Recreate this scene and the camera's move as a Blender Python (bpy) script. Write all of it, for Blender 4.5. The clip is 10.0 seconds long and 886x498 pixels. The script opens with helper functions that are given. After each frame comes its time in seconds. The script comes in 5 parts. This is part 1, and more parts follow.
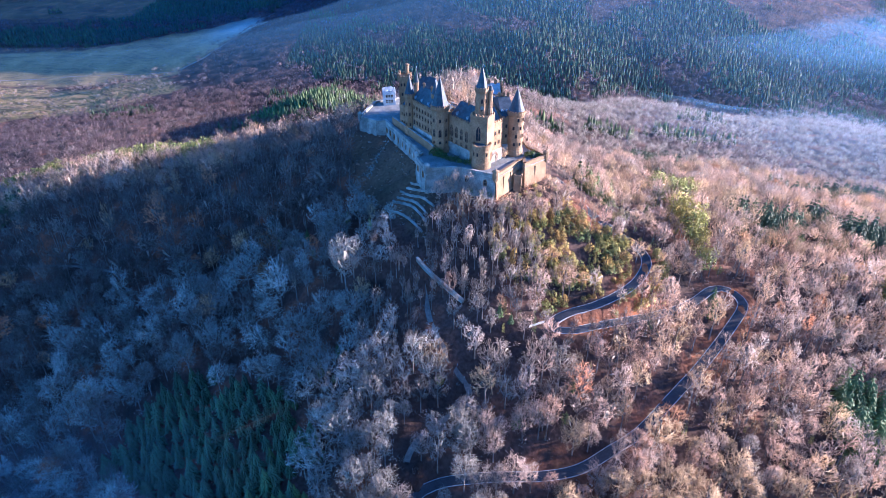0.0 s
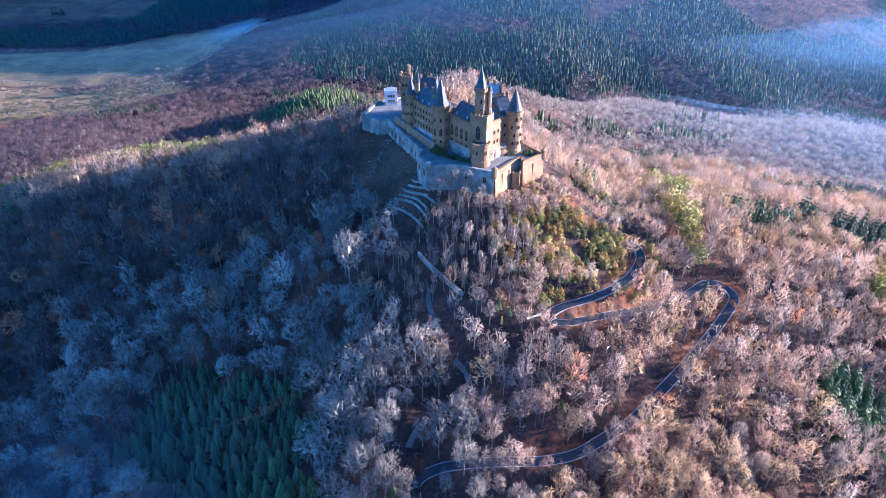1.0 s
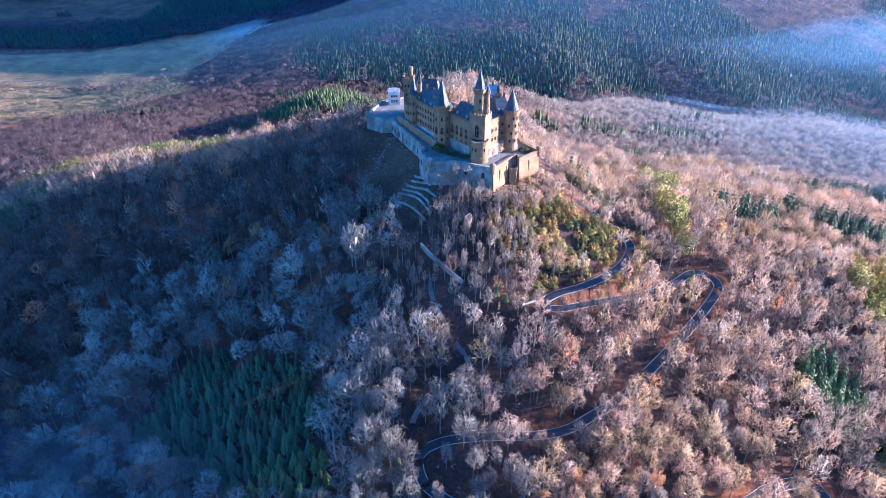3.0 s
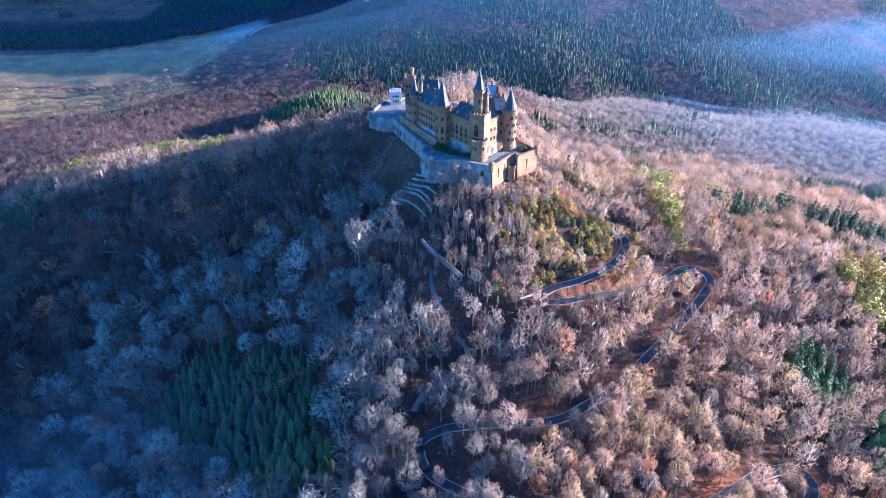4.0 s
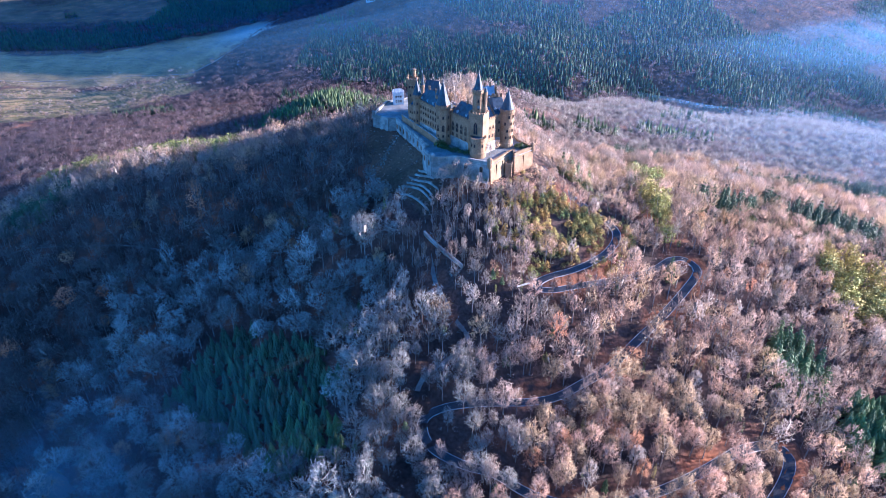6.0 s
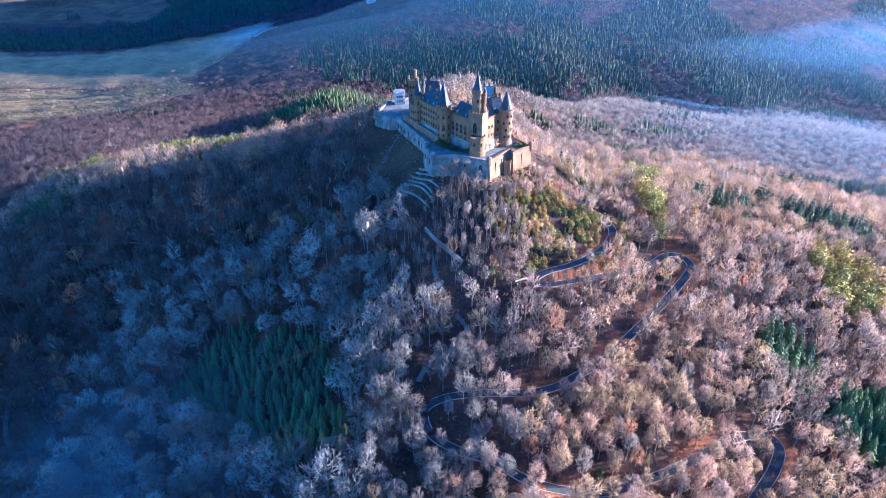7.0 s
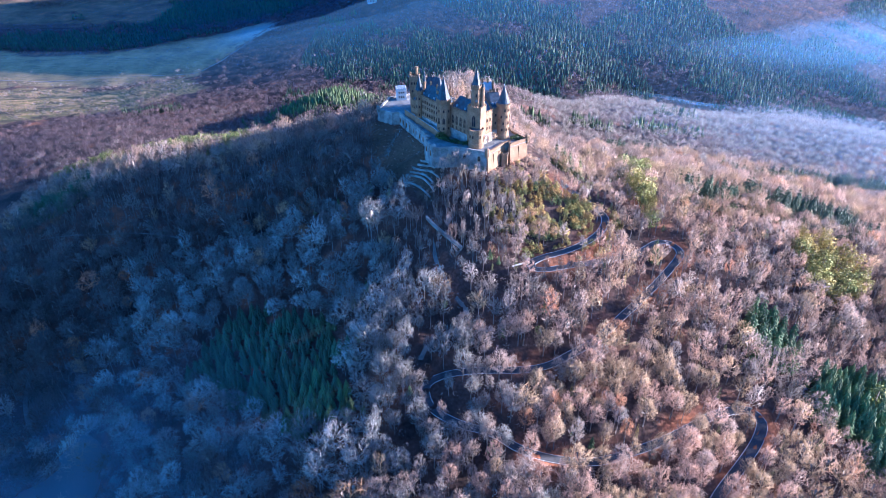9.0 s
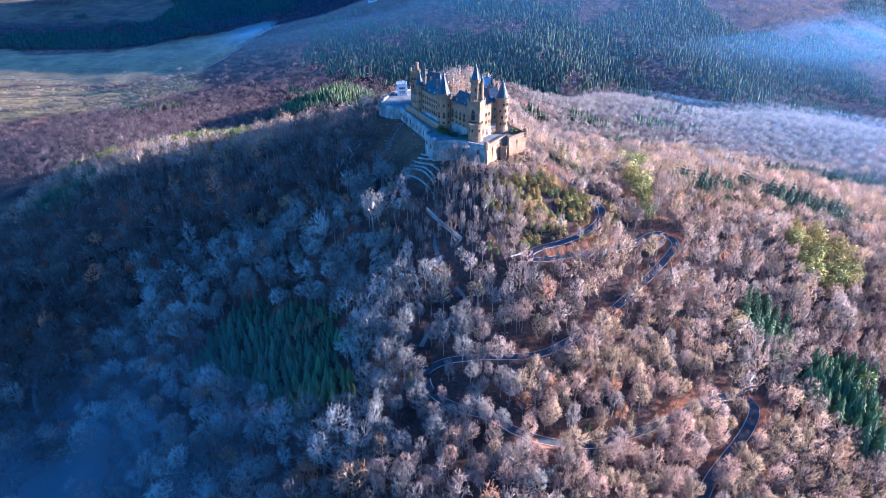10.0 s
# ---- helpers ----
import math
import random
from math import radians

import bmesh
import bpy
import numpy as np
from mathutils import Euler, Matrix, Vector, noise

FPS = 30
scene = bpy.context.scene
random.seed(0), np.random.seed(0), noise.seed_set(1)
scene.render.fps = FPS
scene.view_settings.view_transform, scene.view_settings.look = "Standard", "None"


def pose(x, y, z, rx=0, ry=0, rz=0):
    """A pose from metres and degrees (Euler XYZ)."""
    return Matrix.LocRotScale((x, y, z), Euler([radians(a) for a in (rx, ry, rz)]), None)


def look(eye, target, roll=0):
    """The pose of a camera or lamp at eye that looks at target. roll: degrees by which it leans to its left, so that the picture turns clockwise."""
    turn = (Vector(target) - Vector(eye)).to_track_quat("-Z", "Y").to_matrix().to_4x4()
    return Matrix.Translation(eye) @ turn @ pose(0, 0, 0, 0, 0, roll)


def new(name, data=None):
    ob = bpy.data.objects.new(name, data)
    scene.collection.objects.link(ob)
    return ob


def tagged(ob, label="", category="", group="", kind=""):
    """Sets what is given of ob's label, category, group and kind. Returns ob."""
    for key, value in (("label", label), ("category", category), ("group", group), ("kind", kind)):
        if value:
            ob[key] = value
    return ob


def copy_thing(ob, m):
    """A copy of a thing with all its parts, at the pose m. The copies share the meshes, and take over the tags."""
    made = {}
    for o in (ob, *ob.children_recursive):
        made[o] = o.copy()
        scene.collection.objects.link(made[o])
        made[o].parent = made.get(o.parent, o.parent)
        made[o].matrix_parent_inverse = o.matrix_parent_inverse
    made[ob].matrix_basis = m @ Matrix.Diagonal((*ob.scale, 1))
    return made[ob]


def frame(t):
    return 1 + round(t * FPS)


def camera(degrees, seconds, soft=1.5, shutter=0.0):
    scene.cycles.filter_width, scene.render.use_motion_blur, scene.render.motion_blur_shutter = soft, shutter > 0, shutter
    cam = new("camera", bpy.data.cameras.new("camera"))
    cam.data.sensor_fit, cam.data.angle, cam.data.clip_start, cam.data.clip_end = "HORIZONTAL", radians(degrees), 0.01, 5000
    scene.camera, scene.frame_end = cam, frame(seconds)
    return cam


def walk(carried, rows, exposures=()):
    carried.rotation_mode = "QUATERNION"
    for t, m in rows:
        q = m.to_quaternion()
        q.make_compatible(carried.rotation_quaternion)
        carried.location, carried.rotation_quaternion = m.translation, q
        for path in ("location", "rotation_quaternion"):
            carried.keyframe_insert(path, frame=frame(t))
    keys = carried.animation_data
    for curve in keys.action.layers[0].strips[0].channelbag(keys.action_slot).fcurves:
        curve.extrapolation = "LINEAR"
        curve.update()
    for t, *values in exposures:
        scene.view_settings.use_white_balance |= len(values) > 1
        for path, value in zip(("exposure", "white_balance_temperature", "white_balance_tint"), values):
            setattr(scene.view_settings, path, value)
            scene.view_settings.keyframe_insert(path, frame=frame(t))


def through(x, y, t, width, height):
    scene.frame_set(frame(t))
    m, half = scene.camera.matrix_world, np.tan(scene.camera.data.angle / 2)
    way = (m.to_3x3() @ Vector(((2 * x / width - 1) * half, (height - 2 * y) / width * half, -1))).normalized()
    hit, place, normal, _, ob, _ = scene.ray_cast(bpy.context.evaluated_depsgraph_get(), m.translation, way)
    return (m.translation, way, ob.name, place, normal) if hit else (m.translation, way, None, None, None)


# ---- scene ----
cam = camera(73.0, 10.0, soft=0.8)
METRES, EYE, TILT, LEAN, TURN = 80.0, 185.0, -31.0, 0.0, 0.0
STRETCH = 1.335
ROWS = [
    (0.0, 0.0, 0.0, 0.0, 0.0, 0.0, -0.0),
    (0.5, -0.0015, -0.0437, -0.0147, 0.02, 0.0, 0.01),
    (1.0, -0.0033, -0.0948, -0.0302, 0.02, -0.02, 0.02),
    (1.5, -0.0048, -0.1382, -0.0451, 0.01, -0.01, 0.02),
    (2.0, -0.0069, -0.1888, -0.061, 0.02, -0.02, 0.02),
    (2.5, -0.0092, -0.2326, -0.0757, 0.01, -0.02, 0.03),
    (4.0, -0.0148, -0.3734, -0.1212, 0.0, -0.02, 0.03),
    (4.5, -0.017, -0.4204, -0.1368, -0.0, -0.02, 0.03),
    (5.0, -0.0187, -0.4678, -0.152, -0.0, -0.03, 0.04),
    (5.5, -0.0209, -0.5146, -0.1674, 0.0, -0.03, 0.05),
    (7.0, -0.0268, -0.6553, -0.2152, -0.01, -0.01, 0.09),
    (7.5, -0.0278, -0.7021, -0.2307, 0.01, -0.01, 0.09),
    (8.0, -0.0289, -0.7455, -0.2545, -0.01, 0.06, 0.11),
    (8.5, -0.0288, -0.7857, -0.2874, -0.01, 0.1, 0.12),
    (9.0, -0.0297, -0.8245, -0.3234, -0.01, 0.09, 0.15),
    (9.5, -0.03, -0.8639, -0.3593, 0.01, 0.06, 0.17),
    (10.0, -0.0297, -0.9031, -0.3945, 0.01, 0.04, 0.18),
]
walk(cam, [(t, pose(0, 0, EYE, TILT, LEAN, TURN) @ pose(METRES * x, METRES * STRETCH * y, METRES * z, 90 + pitch / STRETCH, roll, yaw / STRETCH)) for t, x, y, z, yaw, pitch, roll in ROWS],
     exposures=[(0.0, 3.06, 3640, 11), (10.0, 3.03, 3460, 9)])

# ---- light ----
SUN_ELEV, SUN_AZ = 12.8, 78.0          # degrees; azimuth clockwise from +y
world = bpy.data.worlds.new("world")
scene.world = world
world.use_nodes = True
sky = world.node_tree.nodes.new("ShaderNodeTexSky")
sky.sky_type, sky.sun_disc = "NISHITA", False
sky.sun_elevation, sky.sun_rotation = radians(SUN_ELEV), radians(SUN_AZ)
sky.altitude, sky.air_density, sky.dust_density, sky.ozone_density = 900, 1.0, 0.8, 1.6
world.node_tree.links.new(sky.outputs[0], world.node_tree.nodes["Background"].inputs[0])
world.node_tree.nodes["Background"].inputs[1].default_value = 0.05
lamp = bpy.data.lights.new("sun", "SUN")
lamp.energy, lamp.angle, lamp.color = 5.0, radians(0.53), (1.0, 0.56, 0.27)
sun = new("sun", lamp)
az, el = radians(SUN_AZ), radians(SUN_ELEV)
sun_from = Vector((math.sin(az) * math.cos(el), math.cos(az) * math.cos(el), math.sin(el)))
sun.matrix_world = look(sun_from * 400, (0, 0, 0))


# ---- materials ----
def material(name, base, second, scale=1.0, rough=0.85, metal=0.0, bump=0.3, random_amount=0.0, tint=None, coords="Object", through=0.0):
    """A two-scale noisy surface. tint: colours along the 'tint' attribute; random_amount: brightness spread from object to object."""
    m = bpy.data.materials.new(name)
    m.use_nodes = True
    nt = m.node_tree
    n, link = nt.nodes, nt.links.new
    bsdf = n["Principled BSDF"]
    bsdf.inputs["Roughness"].default_value, bsdf.inputs["Metallic"].default_value = rough, metal
    bsdf.inputs["Specular IOR Level"].default_value = 0.25
    tc = n.new("ShaderNodeTexCoord")
    big = n.new("ShaderNodeTexNoise")
    big.inputs["Scale"].default_value, big.inputs["Detail"].default_value = 0.35 * scale, 6
    small = n.new("ShaderNodeTexNoise")
    small.inputs["Scale"].default_value, small.inputs["Detail"].default_value = 3.5 * scale, 5
    for t in (big, small):
        link(tc.outputs[coords], t.inputs["Vector"])
    ramp = n.new("ShaderNodeValToRGB")
    ramp.color_ramp.elements[0].position, ramp.color_ramp.elements[1].position = 0.36, 0.66
    ramp.color_ramp.elements[0].color, ramp.color_ramp.elements[1].color = (*base, 1), (*second, 1)
    link(big.outputs[0], ramp.inputs[0])
    colour = ramp.outputs[0]
    if tint:
        at = n.new("ShaderNodeAttribute")
        at.attribute_name = "tint"
        tr = n.new("ShaderNodeValToRGB")
        while len(tr.color_ramp.elements) < len(tint):
            tr.color_ramp.elements.new(0.5)
        for i, (pos, c) in enumerate(tint):
            tr.color_ramp.elements[i].position, tr.color_ramp.elements[i].color = pos, (*c, 1)
        link(at.outputs["Fac"], tr.inputs[0])
        mix = n.new("ShaderNodeMix")
        mix.data_type = "RGBA"
        mix.inputs["Factor"].default_value = 0.85
        link(colour, mix.inputs[6]), link(tr.outputs[0], mix.inputs[7])
        colour = mix.outputs[2]
        tone = n.new("ShaderNodeAttribute")
        tone.attribute_name = "tone"
        lift = n.new("ShaderNodeMath")
        lift.operation = "ADD"
        lift.inputs[1].default_value = 1.0
        link(tone.outputs["Fac"], lift.inputs[0])
        shade = n.new("ShaderNodeVectorMath")
        shade.operation = "SCALE"
        link(colour, shade.inputs[0]), link(lift.outputs[0], shade.inputs["Scale"])
        colour = shade.outputs[0]
    value = n.new("ShaderNodeHueSaturation")
    link(colour, value.inputs["Color"])
    mr = n.new("ShaderNodeMapRange")
    mr.inputs["From Min"].default_value, mr.inputs["From Max"].default_value = 0.3, 0.7
    mr.inputs["To Min"].default_value, mr.inputs["To Max"].default_value = 0.72, 1.28
    link(small.outputs[0], mr.inputs["Value"])
    bright = mr.outputs[0]
    if random_amount:
        info = n.new("ShaderNodeObjectInfo")
        r = n.new("ShaderNodeMapRange")
        r.inputs["To Min"].default_value, r.inputs["To Max"].default_value = 1 - random_amount, 1 + random_amount
        link(info.outputs["Random"], r.inputs["Value"])
        mul = n.new("ShaderNodeMath")
        mul.operation = "MULTIPLY"
        link(bright, mul.inputs[0]), link(r.outputs[0], mul.inputs[1])
        bright = mul.outputs[0]
    link(bright, value.inputs["Value"])
    link(value.outputs[0], bsdf.inputs["Base Color"])
    if bump:
        b = n.new("ShaderNodeBump")
        b.inputs["Strength"].default_value, b.inputs["Distance"].default_value = bump, 0.3 / scale
        link(small.outputs[0], b.inputs["Height"]), link(b.outputs[0], bsdf.inputs["Normal"])
    if through:
        thin, both = n.new("ShaderNodeBsdfTranslucent"), n.new("ShaderNodeMixShader")
        both.inputs[0].default_value = through
        link(value.outputs[0], thin.inputs["Color"])
        link(bsdf.outputs[0], both.inputs[1]), link(thin.outputs[0], both.inputs[2])
        link(both.outputs[0], n["Material Output"].inputs["Surface"])
    return m


# the palest and the near-black stops also serve to paint light and shade
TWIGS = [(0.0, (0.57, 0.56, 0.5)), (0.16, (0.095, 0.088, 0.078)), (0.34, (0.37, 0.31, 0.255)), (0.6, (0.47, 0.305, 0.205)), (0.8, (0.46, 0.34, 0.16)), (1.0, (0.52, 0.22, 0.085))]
mat_twig = material("bare_twigs", (0.3, 0.25, 0.22), (0.38, 0.3, 0.26), 0.5, 0.8, bump=0, tint=TWIGS, random_amount=0.18, through=0.35)
mat_bark = material("grey_bark", (0.13, 0.108, 0.09), (0.24, 0.21, 0.175), 1.0, 0.9, bump=0)
# darker copy of the twig colours, to put the far slopes' shade in
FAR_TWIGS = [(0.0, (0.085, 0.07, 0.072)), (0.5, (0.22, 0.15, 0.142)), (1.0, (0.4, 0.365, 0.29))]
mat_far_twig = material("far_twigs_with_shade", (0.12, 0.1, 0.1), (0.18, 0.14, 0.13), 0.5, 0.8, bump=0, tint=FAR_TWIGS, through=0.3)
NEEDLES = [(0.0, (0.09, 0.108, 0.062)), (0.5, (0.13, 0.17, 0.05)), (0.8, (0.28, 0.285, 0.065)), (1.0, (0.36, 0.27, 0.05))]
BUSHES = [(0.0, (0.055, 0.085, 0.035)), (0.5, (0.17, 0.19, 0.05)), (0.8, (0.34, 0.29, 0.07)), (1.0, (0.42, 0.27, 0.06))]
mat_needle = material("conifer_needles", (0.03, 0.06, 0.03), (0.06, 0.09, 0.04), 0.6, 0.75, bump=0, tint=NEEDLES, random_amount=0.25, through=0.2)
mat_sandstone = material("buff_sandstone", (0.175, 0.112, 0.056), (0.265, 0.172, 0.09), 0.5, 0.9, bump=0.35)
mat_limestone = material("pale_limestone", (0.15, 0.143, 0.125), (0.33, 0.312, 0.275), 0.55, 0.9, bump=0.5)
mat_slate = material("blue_slate", (0.028, 0.036, 0.046), (0.055, 0.066, 0.08), 1.2, 0.55, bump=0.2)
mat_lead = material("lead_sheet", (0.22, 0.24, 0.26), (0.32, 0.34, 0.36), 0.8, 0.5, 0.15, bump=0.1)
mat_gravel = material("terrace_paving", (0.11, 0.112, 0.11), (0.18, 0.18, 0.176), 0.6, 0.9)
mat_asphalt = material("asphalt", (0.035, 0.036, 0.04), (0.055, 0.055, 0.06), 0.5, 0.8, bump=0.1)
mat_kerb = material("pale_kerb", (0.36, 0.35, 0.33), (0.48, 0.46, 0.43), 1.0, 0.8, bump=0.1)
mat_path = material("pale_gravel_path", (0.12, 0.105, 0.09), (0.20, 0.175, 0.15), 0.6, 0.95)
mat_pane = material("dark_window_glass", (0.015, 0.018, 0.022), (0.03, 0.035, 0.04), 0.5, 0.15, bump=0)
mat_plaster = material("white_plaster", (0.5, 0.49, 0.47), (0.6, 0.59, 0.57), 0.5, 0.8)
mat_tile = material("red_brown_roof", (0.16, 0.08, 0.06), (0.24, 0.13, 0.09), 0.8, 0.8)
mat_bush = material("shrub_leaves", (0.04, 0.07, 0.02), (0.16, 0.17, 0.03), 0.6, 0.7, bump=0, tint=BUSHES, random_amount=0.2, through=0.2)


# ---- the lie of the land ----
# round hills: centre x, y, spread, height over the valley floor
HILLS = [(0, 300, 130, 103), (300, 1100, 450, 45), (270, 300, 130, 63), (300, 2000, 450, 78), (-90, 480, 130, 53), (-300, 420, 75, 15),
         (-75, 225, 45, -15), (100, 1400, 260, 42), (0, 60, 75, 19), (-700, 800, 260, -43), (300, 180, 75, -27), (15, 315, 45, 12),
         (600, 2000, 450, 56), (1200, 1100, 450, -48), (-300, 2000, 450, 59), (105, 405, 45, -19), (-300, 120, 75, -18), (-1500, 2000, 450, 63),
         # the last two are unseen hills, added to throw shade on the far left
         (1800, 2000, 450, 53), (-90, 750, 130, -35), (-270, 480, 130, 26), (-120, 315, 45, -15), (600, 1700, 450, 66), (500, 1000, 260, -29), (380, 1780, 260, 190), (80, 1640, 170, 230)]
# the broad shoulder behind the castle hill and the hollow beyond it
SHOULDER = [(200, 610, 130, 14), (-150, 760, 60, 48), (-500, 660, 130, 31), (650, 860, 130, -31), (550, 660, 90, 17), (-300, 410, 60, 14), (-150, 660, 60, 25),
            (50, 660, 90, 21), (150, 860, 60, -41), (150, 960, 60, 13), (400, 860, 60, -31), (300, 910, 60, -30), (-200, 560, 60, -10),
            # added rises: four hidden behind the castle to shade westward, one to catch sun
            (30, 700, 65, 35), (30, 455, 40, 18), (20, 510, 38, 22), (20, 450, 42, 15), (-32, 172, 17, 7)]


def bare_ground(x, y):
    x, y = np.asarray(x, float), np.asarray(y, float)
    h = np.full(np.broadcast(x, y).shape, -95.0)
    for cx, cy, s, v in HILLS + SHOULDER:
        h = h + v * np.exp(-((x - cx) ** 2 + (y - cy) ** 2) / (2 * s * s))
    h = h + 1.3 * np.sin(x / 17 + 1.3 * np.sin(y / 29)) * np.cos(y / 21 + x / 41) + 0.6 * np.sin(x / 7.3 + y / 9.1) * np.sin(y / 6.1)
    return h


def smooth_line(points, step=3.0):
    """A curve through plan points, resampled at even steps."""
    p = np.array(points, float)
    p = np.vstack([2 * p[0] - p[1], p, 2 * p[-1] - p[-2]])
    out = []
    for i in range(1, len(p) - 2):
        k = max(2, int(np.linalg.norm(p[i + 1] - p[i]) / step))
        for t in np.arange(k) / k:
            out.append(0.5 * (2 * p[i] + (p[i + 1] - p[i - 1]) * t + (2 * p[i - 1] - 5 * p[i] + 4 * p[i + 1] - p[i + 2]) * t * t
                              + (3 * p[i] - p[i - 1] - 3 * p[i + 1] + p[i + 2]) * t ** 3))
    out.append(p[-2])
    return np.array(out)


CASTLE_ROAD = smooth_line([(66, 330), (73, 311), (80, 297), (89, 288), (97, 282), (105, 275), (107, 266), (99, 253), (87, 243), (73, 235), (61, 231), (53, 226.5),
                           (53, 221.5), (60, 221), (74, 226), (92, 231), (114, 240), (131, 251), (143, 261), (152, 262), (156, 252), (144, 237), (131, 223),
                           (118, 210), (101, 195), (85, 181), (70, 172), (57, 165), (43, 162), (27, 161), (11, 160), (-3, 159), (-11, 155), (-12, 148),
                           (-7, 140), (8, 132), (23, 128), (34, 121), (45, 117), (60, 116), (78, 118), (95, 124), (108, 129), (126, 138), (146, 149)])
LOWER_ROAD = smooth_line([(146, 149), (162, 155), (173, 157), (177, 150), (171, 140), (159, 128), (147, 117), (136, 106), (125, 90), (112, 66), (100, 30), (90, -30), (80, -120)])
STAIR_PATH = smooth_line([(-58, 339), (-52, 321), (-44, 303), (-39, 292), (-28, 278), (-23, 270), (-19, 263), (-12, 252), (-9, 240), (-6, 226), (-1, 216), (5, 205),
                          (11, 196), (12, 191), (8, 188), (-1, 182), (-8, 177), (-13, 171), (-15, 165)])
VALLEY_TRACK = smooth_line([(-300, 250), (-294, 227), (-287, 208), (-275, 190), (-254, 169), (-237, 157), (-225, 136), (-205, 90), (-190, 40)])
WOOD_TRACK = smooth_line([(-235, 262), (-218, 243), (-201, 223), (-179, 201), (-163, 184), (-150, 165)])
SLOPE_TRACK = smooth_line([(-390, 378), (-367, 372), (-330, 362), (-290, 353), (-253, 344), (-215, 330)])
FIELD_LANE = smooth_line([(-900, 1085), (-800, 1075), (-690, 1085), (-560, 1080), (-480, 1062), (-440, 1105), (-412, 1185), (-385, 1270), (-345, 1330)])
LANES = [(CASTLE_ROAD, 3.4), (LOWER_ROAD, 3.6), (STAIR_PATH, 1.8), (VALLEY_TRACK, 1.7), (WOOD_TRACK, 1.6), (SLOPE_TRACK, 1.5), (FIELD_LANE, 2.2)]


def lane_heights(line):
    h = bare_ground(line[:, 0], line[:, 1])
    k = 5
    return np.convolve(np.pad(h, k, "edge"), np.ones(2 * k + 1) / (2 * k + 1), "valid")


LANE_Z = [lane_heights(line) for line, half in LANES]


TERRACE = 60.0
BASTION = [(-53, 371.5), (-41.4, 362.1), (-35.7, 363.2), (-11.5, 310), (-14.2, 304.4), (-8.5, 288.4), (8.1, 289.7), (26.7, 279.7), (39.5, 297.5), (43.5, 301.5),
           (43, 294.5), (56, 306), (47.5, 319), (44.5, 346), (31, 376), (4, 402), (-26, 414), (-46, 402)]


def berm(h, x, y):
    """Raise the ground to the foot of the bastion walls, with a steep bank outside them."""
    near = (x > -90) & (x < 95) & (y > 245) & (y < 450)
    p = np.stack([x[near], y[near]], 1)
    d = np.full(len(p), 1e6)
    for a, b in zip(BASTION, BASTION[1:] + BASTION[:1]):
        a, e = np.array(a), np.array(b) - np.array(a)
        t = np.clip(((p - a) @ e) / (e @ e), 0, 1)
        d = np.minimum(d, np.linalg.norm(p - a - t[:, None] * e, axis=1))
    foot = TERRACE - 12.5 + 4.5 * ((p[:, 0] < -11) & (p[:, 1] > 304))
    h = h.copy()
    h[near] = np.maximum(h[near], foot - 0.62 * np.maximum(d - 1, 0))
    return h


def lane_blend(x, y):
    """For plan points: the ground with the lanes cut into it, and the distance beyond the nearest lane's edge."""
    x, y = np.asarray(x, float), np.asarray(y, float)
    h, best = bare_ground(x, y), np.full(x.shape, 1e6)
    for (line, half), z in zip(LANES, LANE_Z):
        near = (x > line[:, 0].min() - 15) & (x < line[:, 0].max() + 15) & (y > line[:, 1].min() - 15) & (y < line[:, 1].max() + 15)
        if not near.any():
            continue
        d2 = (x[near][:, None] - line[None, :, 0]) ** 2 + (y[near][:, None] - line[None, :, 1]) ** 2
        i = d2.argmin(1)
        d = np.sqrt(d2[np.arange(len(i)), i]) - half
        free = d + (1.4 if half < 2.5 else 0)
        w = np.clip(1 - (d - 2.2) / 4.5, 0, 1)
        w = w * w * (3 - 2 * w)
        h[near] = h[near] * (1 - w) + (z[i] - 0.12) * w
        best[near] = np.minimum(best[near], free)
    return berm(h, x, y), best


def height(x, y):
    return float(lane_blend(np.array([x]), np.array([y]))[0][0])


def in_view(x, y, margin=25.0):
    """A broad wedge of country that lies open before the hill."""
    d = (y + 97) * 0.857 + 150
    return (x > -0.75 * d - margin) & (x < 0.75 * d + margin + 20)


def inside(poly, x, y):
    x, y = np.asarray(x, float), np.asarray(y, float)
    r = np.zeros(x.shape, bool)
    for (x0, y0), (x1, y1) in zip(poly, poly[1:] + poly[:1]):
        c = (y0 > y) != (y1 > y)
        r ^= c & (x < (x1 - x0) * (y - y0) / ((y1 - y0) or 1e-9) + x0)
    return r


GRASS_SLOPE = [(-60, 372), (-56, 340), (-50, 318), (-42, 298), (-31, 288), (-12, 262), (-2, 276), (-3, 292), (-10, 312), (-34, 366)]
FIELDS = [[(-1000, 1240), (-760, 1200), (-590, 1275), (-410, 1318), (-362, 1268), (-415, 1190), (-450, 1100), (-470, 1040), (-600, 1050), (-800, 1050), (-1000, 1060)],
          [(-1000, 1040), (-800, 1035), (-480, 1030), (-430, 985), (-430, 960), (-560, 905), (-760, 900), (-1000, 900)]]


